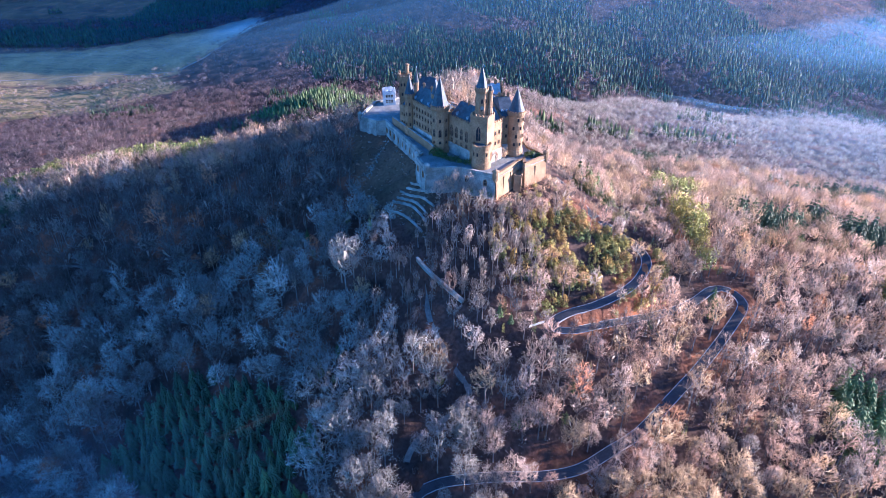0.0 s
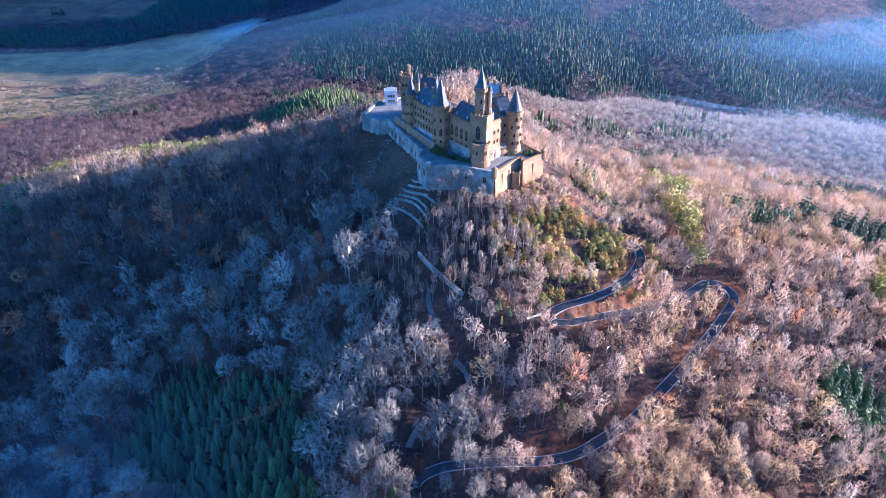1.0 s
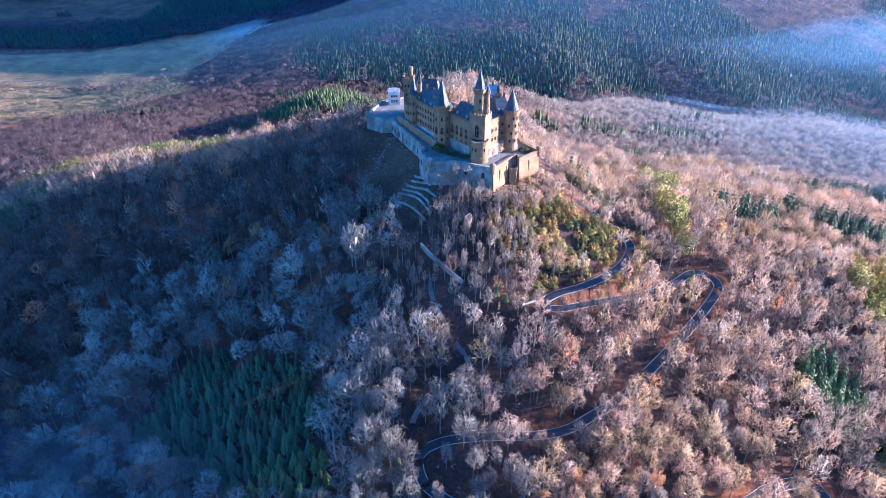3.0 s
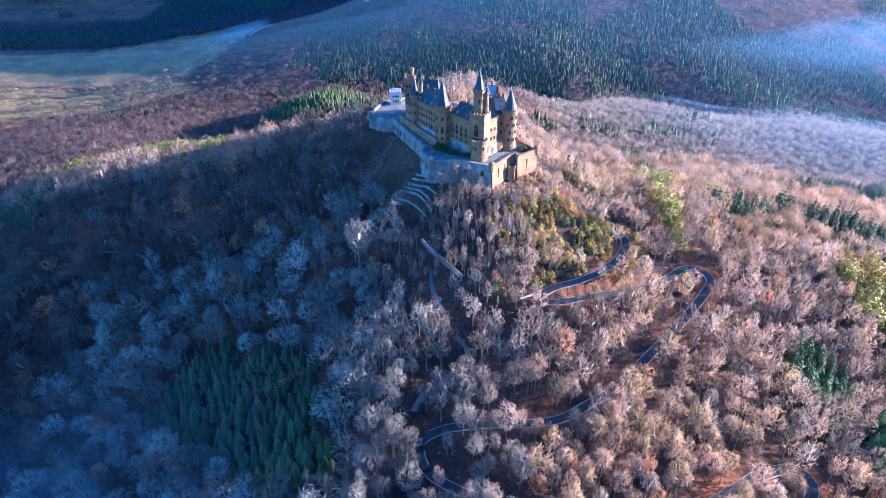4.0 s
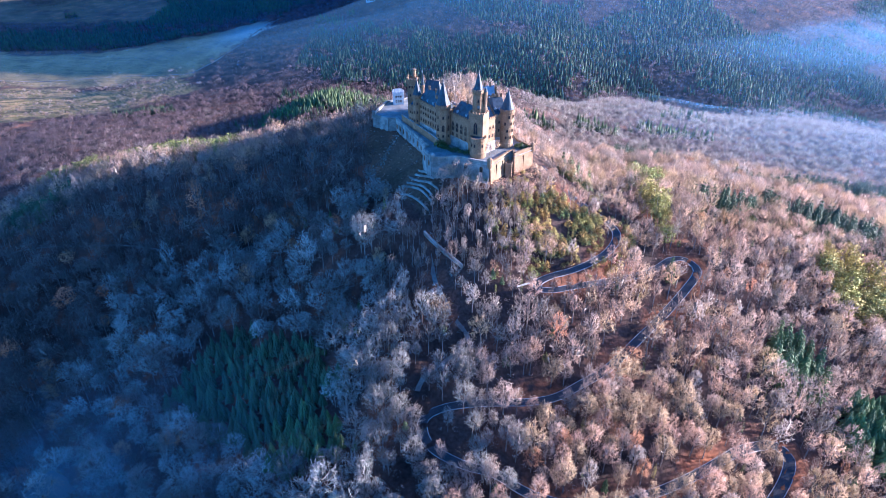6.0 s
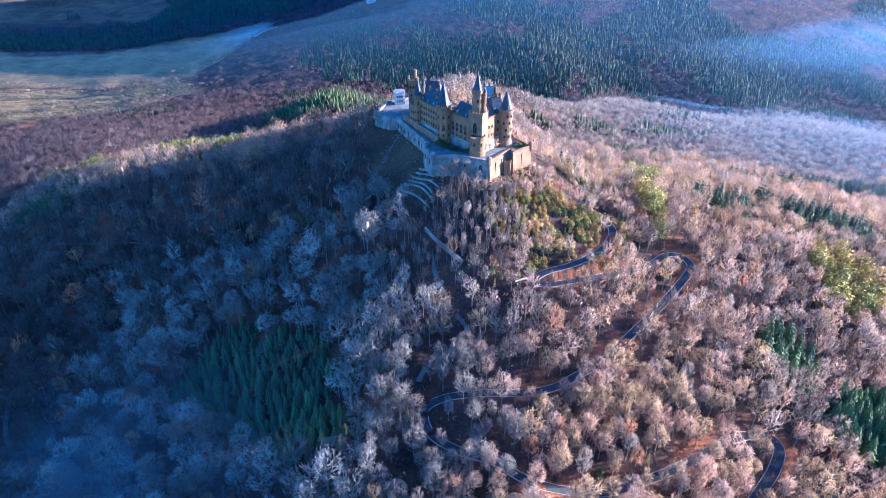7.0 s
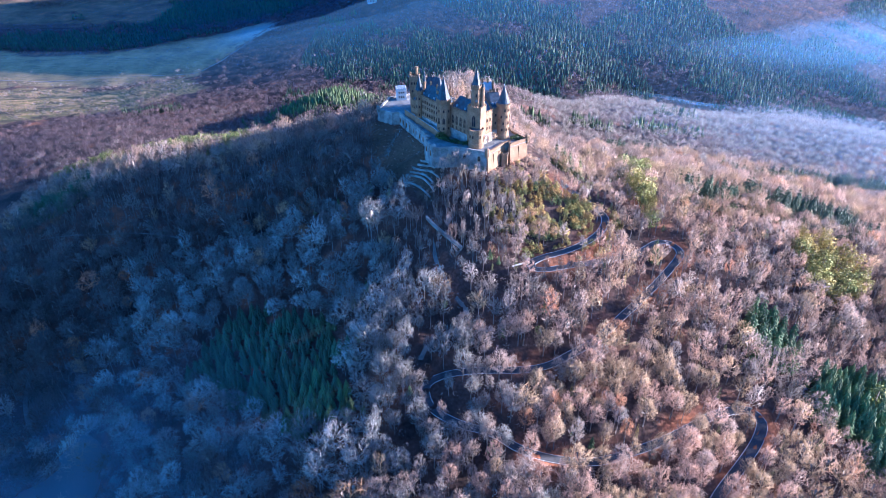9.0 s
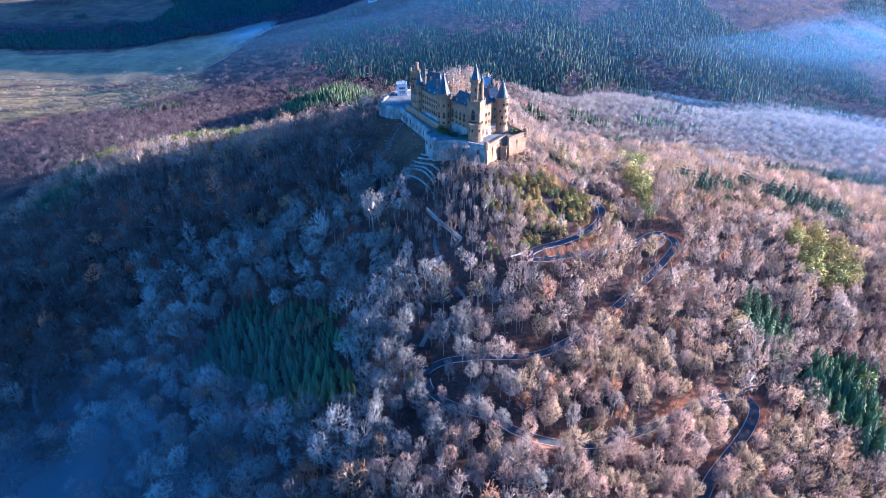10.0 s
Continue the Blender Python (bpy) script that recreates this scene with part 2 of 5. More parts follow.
def mesh_of(name, verts, faces, mats, mat_index=None, tint=None, smooth=False, normals=None):
    """A mesh straight from arrays of vertices and equal-sided faces."""
    me = bpy.data.meshes.new(name)
    verts, faces = np.asarray(verts, np.float32), np.asarray(faces, np.int32)
    sides = faces.shape[1]
    me.vertices.add(len(verts)), me.loops.add(faces.size), me.polygons.add(len(faces))
    me.vertices.foreach_set("co", verts.ravel())
    me.loops.foreach_set("vertex_index", faces.ravel())
    me.polygons.foreach_set("loop_start", np.arange(0, faces.size, sides, dtype=np.int32))
    for m in mats:
        me.materials.append(m)
    if mat_index is not None:
        me.polygons.foreach_set("material_index", np.asarray(mat_index, np.int32))
    me.polygons.foreach_set("use_smooth", np.full(len(faces), smooth))
    if tint is not None:
        me.attributes.new("tint", "FLOAT", "POINT").data.foreach_set("value", np.asarray(tint, np.float32))
    if normals is not None:
        me.polygons.foreach_set("use_smooth", np.ones(len(faces), bool))
        me.attributes.new("custom_normal", "FLOAT_VECTOR", "POINT").data.foreach_set("vector", np.asarray(normals, np.float32).ravel())
    me.update()
    return me


def axis(fine0, fine1, fine, mid0, mid1, mid, far0, far1):
    a = [np.arange(fine0, fine1, fine), np.arange(mid0, fine0, mid), np.arange(fine1, mid1, mid)]
    g = 1.25 ** np.arange(60) * mid
    lo, hi = mid0 - np.cumsum(g), mid1 + np.cumsum(g)
    return np.unique(np.concatenate([*a, lo[lo > far0], hi[hi < far1], [far0, far1, mid1]]))


def build_ground():
    xs, ys = axis(-290, 290, 3.5, -1300, 1300, 13, -4500, 4500), axis(84, 410, 3.5, -180, 1750, 11, -2500, 4800)
    X, Y = np.meshgrid(xs, ys)
    Z, D = lane_blend(X.ravel(), Y.ravel())
    x, y = X.ravel(), Y.ravel()
    core = inside([(cx * 0.93 + 0.3, cy * 0.93 + 24) for cx, cy in BASTION], x, y)
    Z[core] = np.maximum(Z[core], TERRACE - 9)
    n, m = len(ys), len(xs)
    i = np.arange(n * m).reshape(n, m)
    faces = np.stack([i[:-1, :-1], i[:-1, 1:], i[1:, 1:], i[1:, :-1]], -1).reshape(-1, 4)
    me = mesh_of("ground", np.stack([x, y, Z], 1), faces, [mat_ground], smooth=True)
    wob = 14 * np.sin(x / 37) * np.sin(y / 31)
    pasture = inside(FIELDS[0], x + wob, y + wob)
    strips = inside(FIELDS[1], x + wob, y + wob)
    sward = inside(GRASS_SLOPE, x, y)
    far_meadow = (x < -700) & (y > 1420) & (y < 1700)
    me.attributes.new("meadow", "FLOAT", "POINT").data.foreach_set("value", (pasture * 1.0 + strips * 0.7 + sward * 0.2 + far_meadow * 0.35).astype(np.float32))
    me.attributes.new("strips", "FLOAT", "POINT").data.foreach_set("value", (strips * 1.0 + pasture * 0.35).astype(np.float32))
    bank = np.zeros(len(x))
    hill = (x > -60) & (x < 220) & (y > 90) & (y < 330)
    for line in (CASTLE_ROAD, LOWER_ROAD):
        d = np.sqrt(((x[hill][:, None] - line[None, :, 0]) ** 2 + (y[hill][:, None] - line[None, :, 1]) ** 2).min(1))
        bank[hill] = np.maximum(bank[hill], np.clip(1.0 - d / 12, 0, 1) * (x[hill] > 35) * np.clip(0.35 + 0.8 * np.sin(x[hill] / 9.0) * np.sin(y[hill] / 11.0 + 1), 0, 0.8))
    me.attributes.new("bank", "FLOAT", "POINT").data.foreach_set("value", bank.astype(np.float32))
    frost = 0.4 * np.exp(-((x + 400) ** 2 / 70 ** 2 + (y - 1265) ** 2 / 60 ** 2)) * pasture
    me.attributes.new("frost", "FLOAT", "POINT").data.foreach_set("value", frost.astype(np.float32))
    return tagged(new("ground", me), "leaf-littered wooded hill with fields in the valley", "ground", kind="structure")


def ground_material():
    m = bpy.data.materials.new("leaf_litter_and_grass")
    m.use_nodes = True
    n, link = m.node_tree.nodes, m.node_tree.links.new
    bsdf = n["Principled BSDF"]
    bsdf.inputs["Roughness"].default_value, bsdf.inputs["Specular IOR Level"].default_value = 0.95, 0.1
    tc = n.new("ShaderNodeTexCoord")

    def noisy(scale, detail=6):
        t = n.new("ShaderNodeTexNoise")
        t.inputs["Scale"].default_value, t.inputs["Detail"].default_value = scale, detail
        link(tc.outputs["Object"], t.inputs["Vector"])
        return t.outputs[0]

    def ramp(fac, stops):
        r = n.new("ShaderNodeValToRGB")
        while len(r.color_ramp.elements) < len(stops):
            r.color_ramp.elements.new(0.5)
        for e, (p, c) in zip(r.color_ramp.elements, stops):
            e.position, e.color = p, (*c, 1)
        link(fac, r.inputs[0])
        return r.outputs[0]

    def mix(fac, a, b):
        x = n.new("ShaderNodeMix")
        x.data_type = "RGBA"
        link(fac, x.inputs[0]), link(a, x.inputs[6]), link(b, x.inputs[7])
        return x.outputs[2]

    def attr(name):
        a = n.new("ShaderNodeAttribute")
        a.attribute_name = name
        return a.outputs["Fac"]
    # fresh beech leaves lie deepest on the banks beside the road
    litter = ramp(noisy(0.045), [(0.32, (0.024, 0.019, 0.017)), (0.56, (0.075, 0.048, 0.036)), (0.75, (0.2, 0.088, 0.042))])
    grass = ramp(noisy(0.02), [(0.35, (0.09, 0.075, 0.04)), (0.5, (0.17, 0.135, 0.06)), (0.65, (0.27, 0.2, 0.09))])
    colour = mix(attr("meadow"), litter, grass)
    leaves = ramp(noisy(0.12), [(0.36, (0.10, 0.06, 0.04)), (0.46, (0.38, 0.14, 0.047)), (0.66, (0.48, 0.19, 0.06))])
    colour = mix(attr("bank"), colour, leaves)
    # mown strips and rough bands in the valley fields
    stretch = n.new("ShaderNodeMapping")
    stretch.inputs["Scale"].default_value = (0.012, 0.045, 1)
    stretch.inputs["Rotation"].default_value = (0, 0, radians(8))
    link(tc.outputs["Object"], stretch.inputs["Vector"])
    band = n.new("ShaderNodeTexNoise")
    band.inputs["Scale"].default_value, band.inputs["Detail"].default_value = 1.0, 5
    link(stretch.outputs[0], band.inputs["Vector"])
    strips = ramp(band.outputs[0], [(0.36, (0.09, 0.07, 0.04)), (0.46, (0.15, 0.125, 0.045)), (0.54, (0.27, 0.185, 0.085)), (0.62, (0.12, 0.1, 0.05))])
    colour = mix(attr("strips"), colour, strips)
    pale = n.new("ShaderNodeRGB")
    pale.outputs[0].default_value = (0.62, 0.64, 0.66, 1)
    colour = mix(attr("frost"), colour, pale.outputs[0])
    value = n.new("ShaderNodeHueSaturation")
    link(colour, value.inputs["Color"])
    mr = n.new("ShaderNodeMapRange")
    mr.inputs["From Min"].default_value, mr.inputs["From Max"].default_value = 0.3, 0.7
    mr.inputs["To Min"].default_value, mr.inputs["To Max"].default_value = 0.6, 1.35
    fine = noisy(0.6, 8)
    link(fine, mr.inputs["Value"]), link(mr.outputs[0], value.inputs["Value"]), link(value.outputs[0], bsdf.inputs["Base Color"])
    b = n.new("ShaderNodeBump")
    b.inputs["Strength"].default_value, b.inputs["Distance"].default_value = 0.6, 0.5
    link(fine, b.inputs["Height"]), link(b.outputs[0], bsdf.inputs["Normal"])
    return m


mat_ground = ground_material()
ground_sheet = build_ground()


def ribbon(name, line, z, half, lift, mat, side=0.0, label="", category="road", width=None):
    """A strip along a line, with a real thickness; side shifts it off the middle."""
    t = np.gradient(line, axis=0)
    t /= np.linalg.norm(t, axis=1)[:, None] + 1e-9
    nrm = np.stack([-t[:, 1], t[:, 0]], 1)
    mid = line + nrm * side
    w = half if width is None else width / 2
    a, b = mid - nrm * w, mid + nrm * w
    k = len(line)
    rows = [np.column_stack([p, z + dz]) for p, dz in ((a, -0.6), (a, lift), (b, lift), (b, -0.6))]
    v = np.vstack(rows)
    f = [(r * k + i, r * k + i + 1, (r + 1) * k + i + 1, (r + 1) * k + i) for r in range(3) for i in range(k - 1)]
    f = [q[::-1] for q in f]
    return new(name, mesh_of(name, v, f, [mat], smooth=False))


(castle_z, lower_z, stair_z, valley_z, wood_z, slope_z, field_z) = LANE_Z
road = tagged(ribbon("road", CASTLE_ROAD, castle_z, 2.5, 0.06, mat_asphalt), "grey asphalt hairpin road winding up the wooded hill", "road", kind="structure")
lower = tagged(ribbon("road", LOWER_ROAD, lower_z, 2.9, 0.06, mat_asphalt), "dark asphalt road bending through the lower wood", "road", kind="structure")
for ob, line, z, s in ((road, CASTLE_ROAD, castle_z, 2.45), (lower, LOWER_ROAD, lower_z, 2.85)):
    for side in (-s, s):
        k = ribbon("edge_line", line, z, 0.2, 0.075, mat_kerb, side=side, width=0.26)
        k.parent = ob
for line, z, half, words in ((STAIR_PATH, stair_z, 1.3, "pale gravel footpath down the castle slope"), (VALLEY_TRACK, valley_z, 1.3, "pale forest track in the shaded valley"),
                             (WOOD_TRACK, wood_z, 1.2, "narrow forest track beside the spruces"), (SLOPE_TRACK, slope_z, 1.1, "faint forest track along the slope"),
                             (FIELD_LANE, field_z, 1.7, "pale farm lane along the field")):
    tagged(ribbon("path", line, z, half, 0.12, mat_path), words, "path", kind="structure")


# ---- building helpers ----
def part(name, bm, mat, parent=None, label="", smooth=False):
    me = bpy.data.meshes.new(name)
    bmesh.ops.recalc_face_normals(bm, faces=bm.faces)
    bm.to_mesh(me), bm.free()
    me.materials.append(mat)
    if smooth:
        me.polygons.foreach_set("use_smooth", np.ones(len(me.polygons), bool))
    ob = new(name, me)
    if parent:
        ob.parent = parent
    return tagged(ob, label)


def thing(name, x, y, z, label, category, group="", kind=""):
    ob = new(name)
    ob.location = (x, y, z)
    ob.empty_display_size = 0.5
    bpy.context.view_layer.update()
    return tagged(ob, label, category, group, kind)


def shape():
    return bmesh.new()


def prism(bm, poly, z0, z1, grow=0.0):
    """An upright prism on a plan polygon; grow widens its foot."""
    cx, cy = sum(p[0] for p in poly) / len(poly), sum(p[1] for p in poly) / len(poly)

    def ring(g, z):
        out = []
        for x, y in poly:
            d = math.hypot(x - cx, y - cy) or 1
            out.append(bm.verts.new((x + (x - cx) / d * g, y + (y - cy) / d * g, z)))
        return out
    lo, hi = ring(grow, z0), ring(0, z1)
    n = len(poly)
    for i in range(n):
        bm.faces.new((lo[i], lo[(i + 1) % n], hi[(i + 1) % n], hi[i]))
    bm.faces.new(hi), bm.faces.new(lo[::-1])
    return bm


def disc(x, y, r, n, turn=0.0):
    return [(x + r * math.cos(turn + 2 * math.pi * i / n), y + r * math.sin(turn + 2 * math.pi * i / n)) for i in range(n)]


def cone(bm, x, y, rings, n, turn=0.0):
    """Rings of (radius, z) joined into one skin; radius 0 closes it."""
    prev = None
    for r, z in rings:
        ring = [bm.verts.new((x, y, z))] if r == 0 else [bm.verts.new((px, py, z)) for px, py in disc(x, y, r, n, turn)]
        if prev:
            for i in range(n):
                a, b = prev[i % len(prev)], prev[(i + 1) % len(prev)]
                c, d = ring[(i + 1) % len(ring)], ring[i % len(ring)]
                bm.faces.new([v for j, v in enumerate((a, b, c, d)) if v not in (a, b, c, d)[:j]])
        prev = ring
    return bm


def block(bm, x, y, z0, z1, along, l, d):
    """A box of length l and depth d, turned so that its length runs along the unit vector."""
    ax, ay = along
    c = [(x + ax * l / 2 * s - ay * d / 2 * t, y + ay * l / 2 * s + ax * d / 2 * t) for s, t in ((-1, -1), (1, -1), (1, 1), (-1, 1))]
    return prism(bm, c, z0, z1)


def unit(a, b):
    d = math.hypot(b[0] - a[0], b[1] - a[1])
    return ((b[0] - a[0]) / d, (b[1] - a[1]) / d), d


def merlons(poly, z, h=1.0, w=1.1, gap=0.9, closed=True, thick=0.5, low=0.5):
    """A crenellated parapet on a plan outline."""
    bm = shape()
    pairs = list(zip(poly, poly[1:] + poly[:1])) if closed else list(zip(poly, poly[1:]))
    for a, b in pairs:
        u, d = unit(a, b)
        block(bm, (a[0] + b[0]) / 2, (a[1] + b[1]) / 2, z, z + low, u, d + 0.02, thick)
        k = max(2, round(d / (w + gap)))
        for i in range(k):
            s = (i + 0.5) * d / k
            block(bm, a[0] + u[0] * s, a[1] + u[1] * s, z + low, z + low + h, u, min(w, d / k * 0.6), thick)
    return bm


WINDOW_MESH = {}


def window(parent, x, y, z, out, w, h, pointed=False, name="window", deep=0.22):
    """A stone-framed window on a wall face; out is the wall's outward unit vector in plan."""
    key = (round(w, 2), round(h, 2), pointed)
    if key not in WINDOW_MESH:
        top = h * 0.68 if pointed else h
        edge = [(-w / 2, 0), (w / 2, 0), (w / 2, top)]
        if pointed:
            edge += [(w * 0.36, top + (h - top) * 0.55), (0, h), (-w * 0.36, top + (h - top) * 0.55)]
        edge += [(-w / 2, top)]
        bm, t = shape(), 0.22
        rows = []
        for s, (g, d) in enumerate(((t, -0.05), (t, deep), (0, deep), (0, -0.05))):
            cy = h / 2
            rows.append([bm.verts.new((px * (1 + 2 * g / w), d, cy + (pz - cy) * (1 + 2 * g / h))) for px, pz in edge])
        n = len(edge)
        for r in range(4):
            for i in range(n):
                bm.faces.new((rows[r][i], rows[r][(i + 1) % n], rows[(r + 1) % 4][(i + 1) % n], rows[(r + 1) % 4][i]))
        if w > 1.3:
            block(bm, 0, deep * 0.5, 0, h * 0.92, (1, 0), 0.16, 0.14)
            block(bm, 0, deep * 0.5, h * 0.55, h * 0.55 + 0.14, (1, 0), w, 0.12)
        frame_me = bpy.data.meshes.new("window_frame")
        bmesh.ops.recalc_face_normals(bm, faces=bm.faces)
        bm.to_mesh(frame_me), bm.free()
        frame_me.materials.append(mat_sandstone)
        bm = shape()
        a, b = [bm.verts.new((px, 0.03, pz)) for px, pz in edge], [bm.verts.new((px, -0.1, pz)) for px, pz in edge]
        bm.faces.new(a), bm.faces.new(b[::-1])
        for i in range(n):
            bm.faces.new((a[i], b[i], b[(i + 1) % n], a[(i + 1) % n]))
        pane_me = bpy.data.meshes.new("pane")
        bmesh.ops.recalc_face_normals(bm, faces=bm.faces)
        bm.to_mesh(pane_me), bm.free()
        pane_me.materials.append(mat_pane)
        WINDOW_MESH[key] = (frame_me, pane_me)
    frame_me, pane_me = WINDOW_MESH[key]
    m = Matrix(((out[1], out[0], 0, x), (-out[0], out[1], 0, y), (0, 0, 1, z), (0, 0, 0, 1)))
    wn = new(name, frame_me)
    wn.parent, wn.matrix_world = parent, m
    wn.matrix_parent_inverse = parent.matrix_world.inverted()
    wn.matrix_basis = m
    p = new("pane", pane_me)
    p.parent = wn
    return wn


def facade(parent, a, b, rows, inset=1.5):
    """Rows of windows on the wall from a to b (outside on the right of the way): each (z, count, w, h, pointed)."""
    u, d = unit(a, b)
    out = (u[1], -u[0])
    for z, k, w, h, pointed in rows:
        for i in range(k):
            s = inset + (d - 2 * inset) * (i + 0.5) / k
            window(parent, a[0] + u[0] * s, a[1] + u[1] * s, z, out, w, h, pointed)


def fit_to(parent, *obs):
    """Hang meshes that are modelled in world space under their thing."""
    for o in obs:
        o.matrix_parent_inverse = parent.matrix_world.inverted()


def tower(name, x, y, r, z0, eave, top, label, n=16, stone=None, turn=0.0, flare=0.7, spire_r=None, rows=(), crown=True, group="castle towers"):
    """A tower: shaft, corbelled gallery with battlement, steep slate spire with a finial, and slit windows."""
    stone = stone or mat_sandstone
    ob = thing(name, x, y, z0, label, "tower", group)
    g = eave - 2.4
    made = [part("shaft", cone(shape(), x, y, [(r + 0.5, z0 - 8), (r + 0.35, z0 + 3), (r, z0 + 3.6), (r, g)], n, turn), stone, ob)]
    made.append(part("gallery", cone(shape(), x, y, [(r * 0.9, g - 0.4), (r + 0.05, g - 0.3), (r + flare, g + 0.9), (r + flare, g + 1.9), (r * 0.8, g + 1.9)], n, turn), stone, ob))
    if crown:
        made.append(part("battlement", merlons(disc(x, y, r + flare - 0.25, n, turn), g + 1.9, 0.7, 0.9, 0.6, thick=0.4, low=0.15), stone, ob))
    s = spire_r or r + flare * 0.55
    if top:
        made.append(part("spire", cone(shape(), x, y, [(s * 0.96, eave - 0.5), (s, eave - 0.15), (s * 0.82, eave + (top - eave) * 0.09), (s * 0.42, eave + (top - eave) * 0.5), (0.12, top - 1.6), (0.05, top - 1.2)], n, turn), mat_slate, ob, "steep blue slate spire"))
        made.append(part("finial", cone(shape(), x, y, [(0.1, top - 1.8), (0.22, top - 1.5), (0.07, top - 1.2), (0.16, top - 0.9), (0.05, top - 0.6), (0, top + 0.5)], 6), mat_lead, ob))
    fit_to(ob, *made)
    for z, angles, w, h in rows:
        for a in angles:
            a = radians(a)
            rr = r * math.cos(math.pi / n) + 0.02 if n < 12 else r
            window(ob, x + rr * math.cos(a), y + rr * math.sin(a), z, (math.cos(a), math.sin(a)), w, h, h > 2.2)
    return ob


def hipped(bm, quad, z0, z1, hip=0.0):
    """A ridge roof on a four-cornered plan whose long sides are 0-1 and 2-3."""
    q = [Vector((*p, z0)) for p in quad]
    m0, m1 = (q[0] + q[3]) / 2, (q[1] + q[2]) / 2
    e0, e1 = m0.lerp(m1, hip), m1.lerp(m0, hip)
    e0.z = e1.z = z1
    v = [bm.verts.new(c) for c in (*q, e0, e1)]
    for f in ((0, 1, 5, 4), (2, 3, 4, 5), (1, 2, 5), (3, 0, 4), (3, 2, 1, 0)):
        bm.faces.new([v[i] for i in f])
    return bm


def inset_quad(quad, d):
    c = Vector((sum(p[0] for p in quad) / 4, sum(p[1] for p in quad) / 4))
    out = []
    for p in quad:
        v = Vector(p) - c
        out.append(tuple(c + v * (1 - d * 1.42 / v.length)))
    return out


def wing(name, quad, z0, z1, ridge, label, rows=((), (), (), ()), hip=0.12, stone=None, roof=None, chimneys=0, dormers=0):
    """A castle wing: walls, string courses, battlement, ridge roof behind it, chimneys and windows on its four sides."""
    cx, cy = sum(p[0] for p in quad) / 4, sum(p[1] for p in quad) / 4
    stone = stone or mat_sandstone
    ob = thing(name, cx, cy, z0, label, "castle wing", "castle wings")
    made = [part("wall", prism(shape(), quad, z0 - 8, z1), stone, ob)]
    if z1 > 78:
        made.append(part("plinth", prism(shape(), inset_quad(quad, -0.3), z0 - 8, z0 + 6.4, 0.25), mat_limestone, ob, "pale limestone plinth"))
    for z in (z0 + (z1 - z0) * 0.3, z0 + (z1 - z0) * 0.62, z1 - 0.9):
        made.append(part("string_course", prism(shape(), inset_quad(quad, -0.22), z, z + 0.35), stone, ob))
    made.append(part("battlement", merlons(quad, z1, 0.95, 1.1, 0.9), stone, ob))
    q = inset_quad(quad, 0.9)
    made.append(part("roof", hipped(shape(), q, z1 + 0.1, ridge, hip), roof or mat_slate, ob, "steep blue slate roof"))
    e0, e1 = (Vector(q[0]) + Vector(q[3])) / 2, (Vector(q[1]) + Vector(q[2])) / 2
    for i in range(chimneys):
        c = e0.lerp(e1, (i + 0.7) / (chimneys + 0.4))
        bm = block(shape(), c.x, c.y, ridge - 1.8, ridge + 1.7, (1, 0), 1.3, 0.9)
        block(bm, c.x, c.y, ridge + 1.7, ridge + 2.0, (1, 0), 1.6, 1.2)
        block(bm, c.x - 0.3, c.y, ridge + 2.0, ridge + 2.6, (1, 0), 0.4, 0.4)
        block(bm, c.x + 0.3, c.y, ridge + 2.0, ridge + 2.6, (1, 0), 0.4, 0.4)
        made.append(part("chimney", bm, stone, ob))
    for i in range(dormers):
        for a, b in ((q[0], q[1]), (q[3], q[2])):
            p = Vector(a).lerp(Vector(b), (i + 0.5) / dormers)
            mid = e0.lerp(e1, (i + 0.5) / dormers)
            c = p.lerp(mid, 0.3)
            u = (Vector(b) - Vector(a)).normalized()
            bm = block(shape(), c.x, c.y, z1 + 0.4, z1 + 2.2, (u.x, u.y), 1.3, 1.6)
            hipped(bm, [(c.x + s * u.x * 0.8 - t * u.y * 0.95, c.y + s * u.y * 0.8 + t * u.x * 0.95) for s, t in ((-1, -1), (-1, 1), (1, 1), (1, -1))], z1 + 2.2, z1 + 3.1, 0)
            made.append(part("dormer", bm, mat_lead, ob))
    fit_to(ob, *made)
    for i, r in enumerate(rows):
        facade(ob, quad[i], quad[(i + 1) % 4], r)
    return ob


